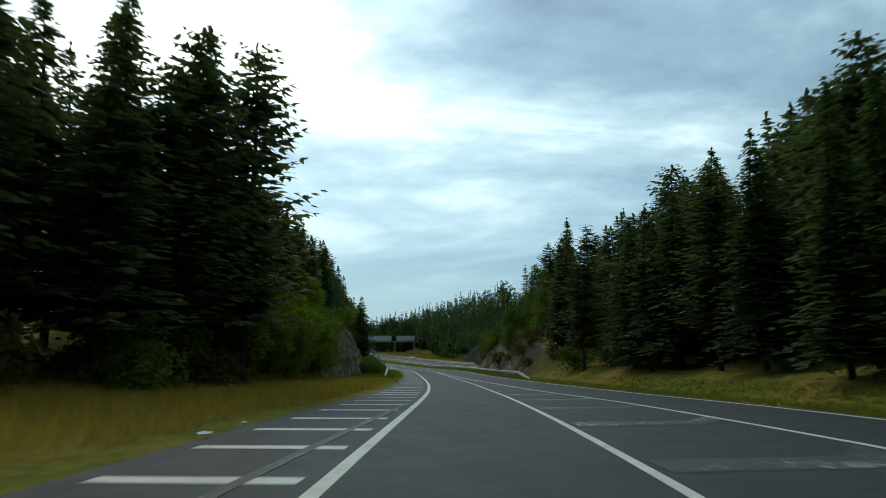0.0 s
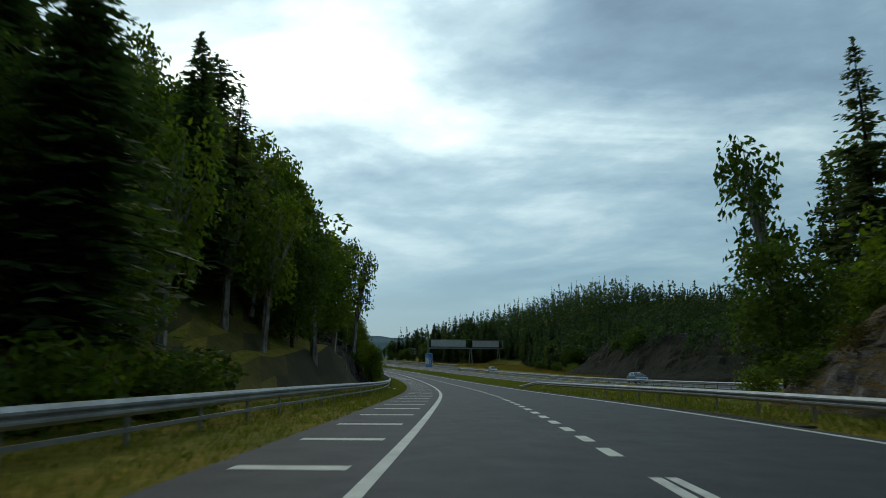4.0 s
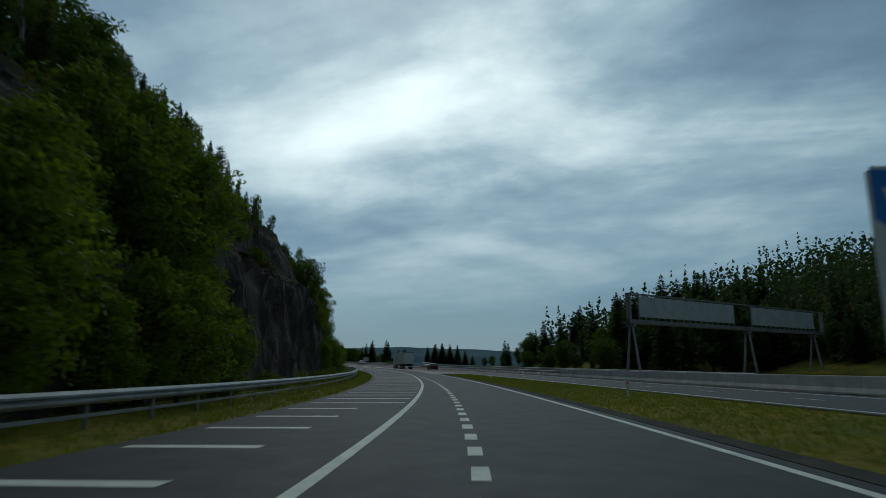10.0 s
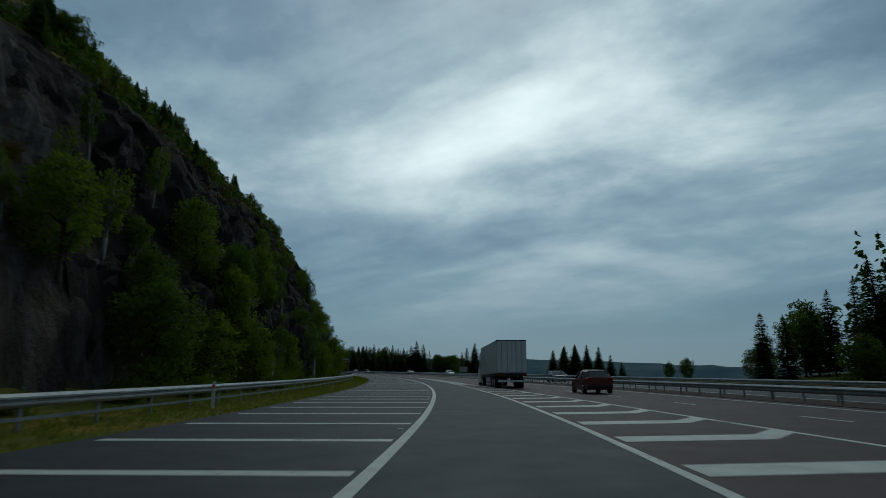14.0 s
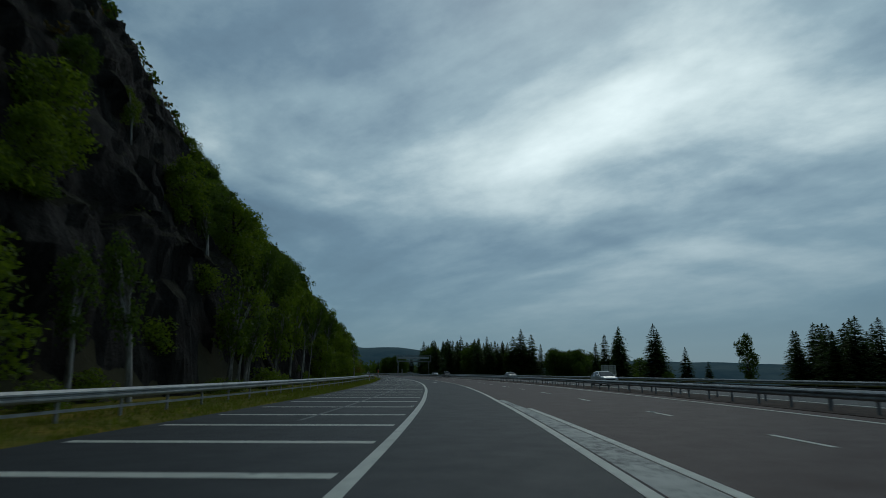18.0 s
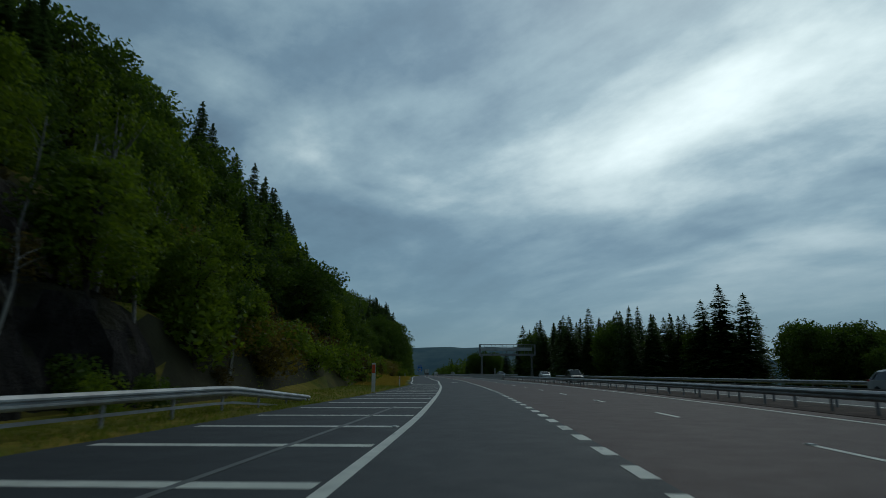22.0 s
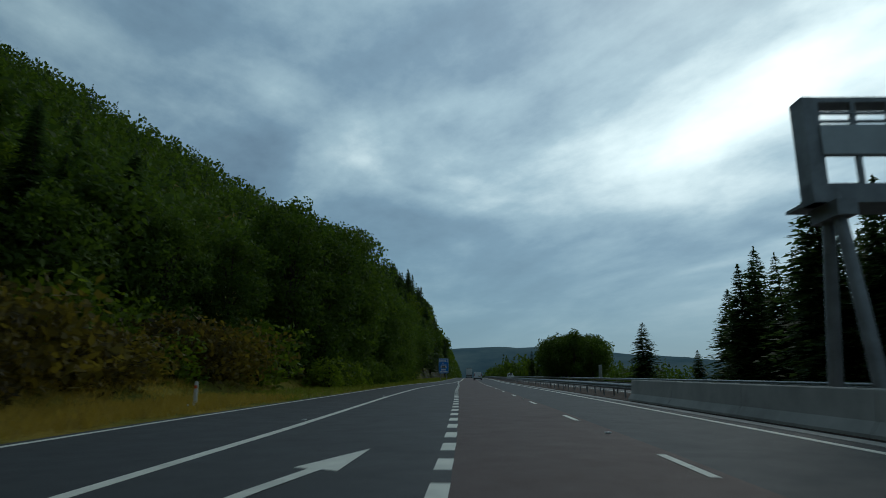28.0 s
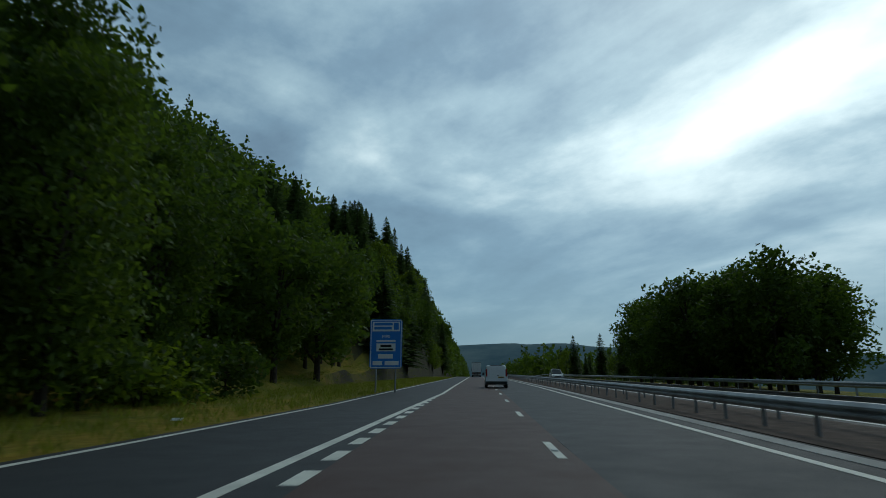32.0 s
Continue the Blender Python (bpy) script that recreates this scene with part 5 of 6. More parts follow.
def box_bm(bm, x0, x1, y0, y1, z0, z1, m=None, mi=0):
    vs = [bm.verts.new((x, y, z)) for z in (z0, z1) for x, y in ((x0, y0), (x1, y0), (x1, y1), (x0, y1))]
    fs = [bm.faces.new([vs[i] for i in f]) for f in ((3, 2, 1, 0), (4, 5, 6, 7), (0, 1, 5, 4), (1, 2, 6, 5), (2, 3, 7, 6), (3, 0, 4, 7))]
    for f in fs:
        f.material_index = mi
    if m is not None:
        for v in vs:
            v.co = m @ v.co
    return vs


def box(name, x0, x1, y0, y1, z0, z1, mat, parent, label="", bevel=0.0):
    bm = bmesh.new()
    box_bm(bm, x0, x1, y0, y1, z0, z1)
    if bevel:
        bmesh.ops.bevel(bm, geom=list(bm.edges), offset=bevel, segments=2, affect='EDGES', profile=0.5)
    return part(name, bm, mat, parent, label)


def tube(name, a, b, r0, r1, mat, parent, sides=10, label=""):
    a, b = Vector(a), Vector(b)
    q = (b - a).to_track_quat('Z', 'Y')
    V = [a + q @ Vector((r0 * math.cos(6.2832 * k / sides), r0 * math.sin(6.2832 * k / sides), 0)) for k in range(sides)]
    V += [b + q @ Vector((r1 * math.cos(6.2832 * k / sides), r1 * math.sin(6.2832 * k / sides), 0)) for k in range(sides)]
    F = [(k, (k + 1) % sides, (k + 1) % sides + sides, k + sides) for k in range(sides)]
    F += [tuple(reversed(range(sides))), tuple(range(sides, 2 * sides))]
    return raw(name, V, F, mat, parent, label)


def road_pose(s, n, h=0.0, turn=0.0):
    """Pose on the road: x ahead, y left, z up."""
    return Matrix.Translation(road(s, n, h)) @ Matrix.Rotation(heading(s) + radians(turn), 4, 'Z')


def rail(name, s0, s1, at, face, label, top=0.72, post_gap=3.2, ramp=(False, False), step=1.6, lower=False):
    """A crash rail of corrugated steel beam on posts. face: +1 if the beam's front looks to the left of the line."""
    root = new(name)
    root.location = road(s0, at(s0), 0)
    prof = ((0.0, -0.31), (0.05, -0.285), (0.085, -0.24), (0.085, -0.20), (0.02, -0.165), (0.02, -0.145), (0.085, -0.11), (0.085, -0.07), (0.05, -0.025), (0.03, 0.0), (-0.07, 0.004), (-0.07, -0.012), (0.024, -0.016), (0.036, -0.03), (0.07, -0.07),
            (0.07, -0.11), (0.006, -0.145), (0.006, -0.165), (0.07, -0.20), (0.07, -0.24), (0.036, -0.28), (-0.012, -0.31))
    ss = np.append(np.arange(s0, s1, step), s1)
    V, F = [], []
    m = len(prof)
    off = Vector(root.location)

    def drop(s):
        d = 0.0
        if ramp[0] and s < s0 + 9:
            d = max(d, 0.62 * (1 - (s - s0) / 9))
        if ramp[1] and s > s1 - 9:
            d = max(d, 0.62 * (1 - (s1 - s) / 9))
        return d
    for s in ss:
        for a, z in prof:
            V.append(road(s, at(s) + face * (a + 0.09), top + z - drop(s)) - off)
    for i in range(len(ss) - 1):
        for k in range(m):
            a, b = i * m + k, i * m + (k + 1) % m
            F.append((a, b, b + m, a + m))
    F += [tuple(range(m)), tuple(range((len(ss) - 1) * m, len(ss) * m))]
    raw("beam", V, F, M_STEEL, root, "dull galvanised corrugated beam")
    if lower:
        sq = ((0.0, 0.25), (0.05, 0.25), (0.05, 0.33), (0.0, 0.33))
        V = [road(s, at(s) + face * (a + 0.02), z - drop(s)) - off for s in ss for a, z in sq]
        F = [(i * 4 + k, i * 4 + (k + 1) % 4, (i + 1) * 4 + (k + 1) % 4, (i + 1) * 4 + k) for i in range(len(ss) - 1) for k in range(4)]
        raw("lower_rail", V, F, M_DULL, root, "thin lower rail")
    bm = bmesh.new()
    box_bm(bm, -0.05, 0.05, -0.03, 0.03, -0.4, top - 0.04)
    me = bpy.data.meshes.new("post")
    bm.to_mesh(me)
    bm.free()
    me.materials.append(M_DULL)
    for s in np.arange(s0 + 0.8, s1, post_gap):
        p = new("post", me)
        p.parent = root
        p.matrix_basis = Matrix.Translation(-off) @ road_pose(s, at(s), -drop(s))
    tagged(root, label, "crash barrier", "crash barriers")
    return root


rail("guard_rail", 79, 598, RAIL_L, -1, "long galvanised steel guard rail on posts along the grass verge", 0.84, ramp=(True, True), lower=True)
rail("guard_rail", 70, 177, table((70, -10.2), (82, -10.9), (100, -10.3), (117, -9.6), (160, -8.9), (177, -8.5)), 1, "steel guard rail curving along the grass edge under the rock", ramp=(True, True))
rail("guard_rail", 150, 296, lambda s: MAIN_R(s) - 2.0, 1, "steel central barrier rail with close posts", 0.72, 2.4)
rail("guard_rail", 351, 684, lambda s: MAIN_R(s) - 1.9, 1, "steel central barrier rail along the brown reserve strip", 0.72, 2.4)
rail("guard_rail", 742, 1090, lambda s: MAIN_R(s) - 1.9, 1, "steel central barrier rail beside the last stretch", 0.74, 2.4)
rail("guard_rail", 742, 1090, lambda s: MAIN_R(s) - 3.3, -1, "back rail of the double central barrier", 0.74, 4.8)
rail("guard_rail", 351, 684, lambda s: MAIN_R(s) - 3.4, -1, "back rail of the double central barrier", 0.72, 4.8)
rail("guard_rail", 330, 700, lambda s: MAIN_R(s) - 15.2, 1, "far steel rail beyond the opposite carriageway", 0.74, 4.0, step=3)
rail("guard_rail", 745, 1090, lambda s: MAIN_R(s) - 15.2, 1, "far steel rail beyond the opposite carriageway", 0.74, 4.0, step=3)


def concrete_barrier(s0, s1, at, label):
    root = new("concrete_barrier")
    root.location = road(s0, at(s0), 0)
    off = Vector(root.location)
    prof = ((0.32, 0.0), (0.32, 0.09), (0.17, 0.33), (0.11, 0.92), (0.08, 0.95), (-0.08, 0.95), (-0.11, 0.92), (-0.17, 0.33), (-0.32, 0.09), (-0.32, 0.0))
    a = s0
    while a < s1 - 0.5:
        b = min(a + 5.9, s1)
        V = [road(s, at(s) + n, z) - off for s in (a, (a + b) / 2, b) for n, z in prof]
        m = len(prof)
        F = [(i * m + k, i * m + k + 1, (i + 1) * m + k + 1, (i + 1) * m + k) for i in range(2) for k in range(m - 1)] + [tuple(range(m)), tuple(range(2 * m, 3 * m))]
        raw("concrete_unit", V, F, M_CONC, root)
        a = b + 0.04
    tagged(root, label, "concrete barrier", "concrete barriers")


concrete_barrier(294, 352, lambda s: MAIN_R(s) - 2.2, "pale stained concrete barrier units beside the gantry")
concrete_barrier(683, 742, lambda s: MAIN_R(s) - 1.5, "pale concrete barrier wall in the central reserve")


def strip(name, s0, s1, l, r, mat, label, h=0.03):
    ob = ribbon(name, s0, s1, l, r, h, 0.05, mat, 3)
    tagged(ob, label, name.replace("_", " "), kind="structure")


M_RESERVE = plain("brown_gravel", (0.115, 0.082, 0.066), 0.95, 0.0, 0.35, 2.5, 0.15, 0.6, (0.07, 0.058, 0.045))
strip("reserve_strip", 300, 1090, lambda s: MAIN_R(s) - 1.1, lambda s: MAIN_R(s) - 4.3, M_RESERVE, "brown gravel strip of the central reserve", 0.02)
M_EDGE = plain("dirty_edge_strip", (0.055, 0.050, 0.042), 0.95, 0.0, 0.4, 1.6, 0.15, 0.5, (0.03, 0.028, 0.022))
strip("edge_strip", 120, 366, lambda s: EDGE_R(s) - 0.42, lambda s: EDGE_R(s) - 0.95, M_EDGE, "dark dirty drain strip at the road edge", 0.012)
strip("drain_channel", 640, 1000, lambda s: MAIN_R(s) - 0.55, lambda s: MAIN_R(s) - 0.95, M_CONC, "shallow concrete drain channel", 0.012)


# ---------------------------------------------------------------- signs
def flat_part(name, pts, y, mat, parent, thick=0.006):
    """A flat painted shape on a sign's face; the sign looks along -y."""
    n = len(pts)
    V = [(x, y, z) for x, z in pts] + [(x, y + thick, z) for x, z in pts]
    F = [tuple(range(n)), tuple(range(2 * n - 1, n - 1, -1))] + [(i, i + n, (i + 1) % n + n, (i + 1) % n) for i in range(n)]
    return raw(name, V, F, mat, parent)


def rect(x0, x1, z0, z1):
    return [(x0, z0), (x1, z0), (x1, z1), (x0, z1)]


def lettering(text, x, z, size, y, mat, parent):
    cu = bpy.data.curves.new("lettering", 'FONT')
    cu.body, cu.size, cu.align_x, cu.extrude = text, size, 'CENTER', 0.003
    ob = new("lettering", cu)
    dg = bpy.context.evaluated_depsgraph_get()
    me = bpy.data.meshes.new_from_object(ob.evaluated_get(dg))
    bpy.data.objects.remove(ob)
    me.materials.clear()
    me.materials.append(mat)
    t = new("lettering", me)
    t.parent = parent
    t.matrix_basis = Matrix.Translation((x, y, z)) @ Matrix.Rotation(math.pi / 2, 4, 'X')
    return t


def sign_base(name, s, n, width, bottom, top, face, label, post=0.055):
    root = new(name)
    root.matrix_basis = road_pose(s, n, 0.0, -90)
    for sx in (-0.3, 0.3):
        tube("post", (sx * width, 0.08, -0.4), (sx * width, 0.08, top - 0.15), post, post, M_DULL, root)
    bm = bmesh.new()
    box_bm(bm, -width / 2, width / 2, 0.0, 0.03, bottom, top)
    bmesh.ops.bevel(bm, geom=[e for e in bm.edges if abs(e.verts[0].co.y - e.verts[1].co.y) > 0.01], offset=0.09, segments=4, affect='EDGES')
    part("panel", bm, face, root, "flat sign panel")
    for z in (bottom + 0.5, top - 0.5):
        box("bracket", -width * 0.42, width * 0.42, 0.03, 0.06, z - 0.04, z + 0.04, M_DULL, root)
    tagged(root, label, "road sign")
    return root


def merge_sign():
    w, b, t = 1.95, 1.45, 5.15
    r = sign_base("lane_sign", 279.0, -8.6, w, b, t, M_WHITE, "tall white and blue lane merging sign on two posts")
    h = w / 2
    # blue ground of the lane picture
    flat_part("blue_field", [(-h + 0.07, t - 0.07), (h - 0.07, t - 0.07), (h - 0.07, b + 0.86), (h - 0.62, b + 0.86), (h - 0.62, b + 1.75), (-h + 0.07, t - 1.05)], -0.006, M_BLUE, r)
    for x0, z0, x1, z1 in ((0.72, t - 1.75, -0.70, t - 0.42), (0.42, t - 2.15, -0.66, t - 1.0)):
        d = Vector((x1 - x0, 0, z1 - z0)).normalized()
        p = Vector((-d.z, 0, d.x)) * 0.06
        a, e = Vector((x0, 0, z0)), Vector((x1, 0, z1))
        q = e - d * 0.26
        pts = [a + p, q + p, q + p * 2.7, e, q - p * 2.7, q - p, a - p]
        flat_part("arrow", [(v.x, v.z) for v in pts], -0.014, M_WHITE, r)
    for k in range(3):
        flat_part("dash", rect(-0.02 - 0.23 * k + 0.25, 0.06 - 0.23 * k + 0.25, t - 2.1 + 0.25 * k, t - 1.97 + 0.25 * k), -0.014, M_WHITE, r)
    flat_part("arrow", [(0.33, b + 0.95), (0.45, b + 0.95), (0.45, b + 1.45), (0.60, b + 1.40), (0.39, b + 1.85), (0.18, b + 1.40), (0.33, b + 1.45)], -0.014, M_WHITE, r)
    flat_part("arrow_field", rect(0.08, h - 0.07, b + 0.86, b + 2.05), -0.008, M_BLUE, r)
    flat_part("text_field", rect(-h + 0.05, h - 0.05, b + 0.06, b + 0.72), -0.006, M_BLUE, r)
    lettering("200 yds", 0.0, b + 0.25, 0.42, -0.014, M_WHITE, r)


merge_sign()


def info_sign():
    w, b, t = 2.1, 1.5, 4.65
    r = sign_base("info_sign", 847.0, 5.9, w, b, t, M_BLUE, "blue roadside information sign with white panel on two posts")
    h = w / 2
    for x0, x1, z0, z1 in ((-h + 0.05, h - 0.05, t - 0.09, t - 0.05), (-h + 0.05, h - 0.05, b + 0.05, b + 0.09), (-h + 0.05, -h + 0.09, b + 0.05, t - 0.05), (h - 0.09, h - 0.05, b + 0.05, t - 0.05)):
        flat_part("border", rect(x0, x1, z0, z1), -0.006, M_WHITE, r)
    flat_part("white_panel", rect(-h + 0.16, h - 0.16, t - 0.78, t - 0.16), -0.008, M_WHITE, r)
    for i, (x0, x1, z) in enumerate(((-0.78, 0.42, t - 0.40), (-0.78, 0.36, t - 0.66))):
        flat_part("text_bar", rect(x0, x1, z, z + 0.17), -0.015, M_BLUE, r)
    flat_part("flag_shape", rect(0.50, 0.82, t - 0.68, t - 0.22), -0.015, M_BLUE, r)
    lettering("M90", 0.0, t - 1.22, 0.30, -0.014, M_WHITE, r)
    flat_part("text_bar", rect(-0.62, 0.62, t - 1.46, t - 1.34), -0.008, M_WHITE, r)
    flat_part("white_panel", rect(-0.62, 0.62, t - 2.06, t - 1.56), -0.008, M_WHITE, r)
    flat_part("text_bar", rect(-0.36, 0.36, t - 1.80, t - 1.64), -0.015, M_BLACK, r)
    flat_part("text_bar", rect(-0.46, 0.46, t - 2.00, t - 1.88), -0.015, M_BLACK, r)
    flat_part("text_bar", rect(-0.50, 0.46, t - 2.52, t - 2.24), -0.008, M_WHITE, r)
    flat_part("text_bar", rect(-0.84, -0.22, t - 2.94, t - 2.68), -0.008, M_WHITE, r)
    flat_part("text_bar", rect(-0.06, 0.84, t - 2.94, t - 2.68), -0.008, M_WHITE, r)


info_sign()


def sign_back(s, n, w, b, t, label):
    r = new("sign_seen_from_behind")
    r.matrix_basis = road_pose(s, n, land(s, n), -90)
    box("panel", -w / 2, w / 2, 0.1, 0.13, b, t, M_GREY, r)
    for k in range(3):
        x = -w * 0.35 + w * 0.35 * k
        tube("post", (x, 0.0, -0.5), (x, 0.0, t - 0.1), 0.06, 0.06, M_DULL, r)
    for k in range(4):
        z = b + (t - b) * (k + 0.5) / 4
        box("stiffener", -w / 2, w / 2, 0.03, 0.10, z - 0.03, z + 0.03, M_DULL, r)
    tagged(r, label, "road sign")


sign_back(418, -47.5, 4.6, 1.3, 4.5, "grey back of a large road sign by the trees")
sign_back(583.5, -36.2, 3.0, 1.6, 3.4, "grey back of a road sign beyond the motorway")
sign_back(846, -27.0, 0.7, 1.0, 3.6, "narrow grey sign back beyond the far rail")


def marker_post(s, n, h, label, big=False):
    r = new("marker_post")
    r.matrix_basis = road_pose(s, n, land(s, n), -90)
    w = 0.13 if big else 0.06
    bm = bmesh.new()
    box_bm(bm, -w, w, -0.04, 0.04, -0.3, h)
    bmesh.ops.bevel(bm, geom=list(bm.edges), offset=0.02, segments=2, affect='EDGES')
    part("post_body", bm, M_POSTW, r)
    box("reflector", -w * 0.85, w * 0.85, -0.048, -0.038, h * (0.64 if big else 0.72), h * (0.94 if big else 0.84), M_ORANGE, r, "orange-red reflector")
    tagged(r, label, "marker post", "marker posts")


marker_post(612, 6.7, 1.95, "tall white marker post with an orange-red top", True)
marker_post(629.9, 6.5, 0.95, "small white marker post in the grass")
marker_post(735, 10.3, 0.95, "small white marker post on the dry verge")
marker_post(299, -8.4, 0.8, "small white marker post on the grass island")
marker_post(560, 8.6, 0.9, "small white marker post by the guard rail")
marker_post(391, 9.4, 0.95, "small white marker post by the guard rail")


# ---------------------------------------------------------------- gantries
def gantry(name, m, span, top, deep, legs, label, bays, below=0.30, above=0.35, rib=1.25):
    """An overhead sign gantry seen from behind: y runs along the span, x along the road."""
    root = new(name)
    root.matrix_basis = m
    lo = top - deep
    for z0, z1 in ((lo - 0.55, lo - 0.05), (top - 0.14, top)):
        box("chord", -0.28, 0.28, 0.0, span, z0, z1, M_DULL, root)
    box("walkway", -1.1, -0.28, 0.0, span, lo - 0.5, lo - 0.42, M_DULL, root)
    for y in (0.0, span - 0.3):
        box("end_frame", -0.3, 0.3, y, y + 0.3, lo - 0.55, top, M_DULL, root)
    for y0, y1 in bays:
        box("sign_board", 0.30, 0.36, y0, y1, lo + below, top - above, M_GREY, root, "grey back of a sign board")
        k = int((y1 - y0) / rib)
        for i in range(k + 1):
            y = y0 + (y1 - y0) * i / k
            box("stiffener", 0.16, 0.30, y - 0.05, y + 0.05, lo - 0.05, top - 0.14, M_DULL, root)
        for i in range(6):
            z = lo + below + (deep - below - 0.45) * i / 5
            box("rail_bar", 0.24, 0.30, y0, y1, z - 0.035, z + 0.035, M_DULL, root)
    for y in legs:
        for dx in (-0.95, 0.95):
            tube("leg", (dx * 1.15, y, -0.5), (dx * 0.15, y, lo - 0.3), 0.19, 0.15, M_DULL, root, 12)
        box("cap_beam", -0.6, 0.6, y - 0.25, y + 0.25, lo - 0.95, lo - 0.55, M_DULL, root)
    tagged(root, label, "gantry", "gantries")


ga = road(342, -24.0, 0.0)
gb = road(362, -66.0, 0.0)
ang = math.atan2(gb.y - ga.y, gb.x - ga.x)
gantry("sign_gantry", Matrix.Translation(ga) @ Matrix.Rotation(ang - math.pi / 2, 4, 'Z'), (gb - ga).length, 10.3, 3.2, (0.5, 25.5, 44.0), "grey steel sign gantry over the far carriageways, seen from behind", ((1.8, 22), (26.5, 44)))
ga = road(727.5, -8.55, 0.0)
gb = road(728, -23.0, 0.0)
ang = math.atan2(gb.y - ga.y, gb.x - ga.x)
gantry("sign_gantry", Matrix.Translation(ga) @ Matrix.Rotation(ang - math.pi / 2, 4, 'Z'), (gb - ga).length, 8.3, 2.3, (0.6, 13.4), "dark steel sign gantry seen from behind beside the concrete wall", ((0.35, 13.5),), 0.7, 0.8, 0.9)


# ---------------------------------------------------------------- vehicles
def loft(name, stations, mat, parent, label="", smooth=False):
    """A closed body from cross-sections: x, list of (y, z) from the left sill over the roof to the right sill."""
    m = len(stations[0][1])
    V = [(x, y, z) for x, sec in stations for y, z in sec]
    F = [(i * m + k, i * m + k + 1, (i + 1) * m + k + 1, (i + 1) * m + k) for i in range(len(stations) - 1) for k in range(m - 1)]
    F += [(i * m + m - 1, i * m, (i + 1) * m, (i + 1) * m + m - 1) for i in range(len(stations) - 1)]
    F += [tuple(range(m)), tuple(reversed(range((len(stations) - 1) * m, len(stations) * m)))]
    ob = raw(name, V, F, mat, parent, label)
    bm = bmesh.new()
    bm.from_mesh(ob.data)
    bmesh.ops.recalc_face_normals(bm, faces=bm.faces)
    bm.to_mesh(ob.data)
    bm.free()
    return ob


def wheel(parent, x, y, r, w):
    sg = 1 if y > 0 else -1
    t = tube("tyre", (x, y - w / 2, r), (x, y + w / 2, r), r, r, M_TYRE, parent, 20)
    tube("rim", (x, y + sg * (w / 2 - 0.01), r), (x, y + sg * (w / 2 + 0.012), r), r * 0.62, r * 0.55, M_RIM, parent, 14)
    return t


def paint(name, col):
    mt = plain(name, col, 0.28, 0.15, 0.06, 1.0, 0.5, 0.0, tuple(0.6 * c for c in col))
    return mt


def section(hw, sill, waist, roof, rw):
    return [(hw * 0.97, sill), (hw, (sill + waist) / 2), (hw * 0.97, waist), (rw, roof - 0.09), (rw * 0.86, roof), (-rw * 0.86, roof), (-rw, roof - 0.09), (-hw * 0.97, waist), (-hw, (sill + waist) / 2), (-hw * 0.97, sill)]


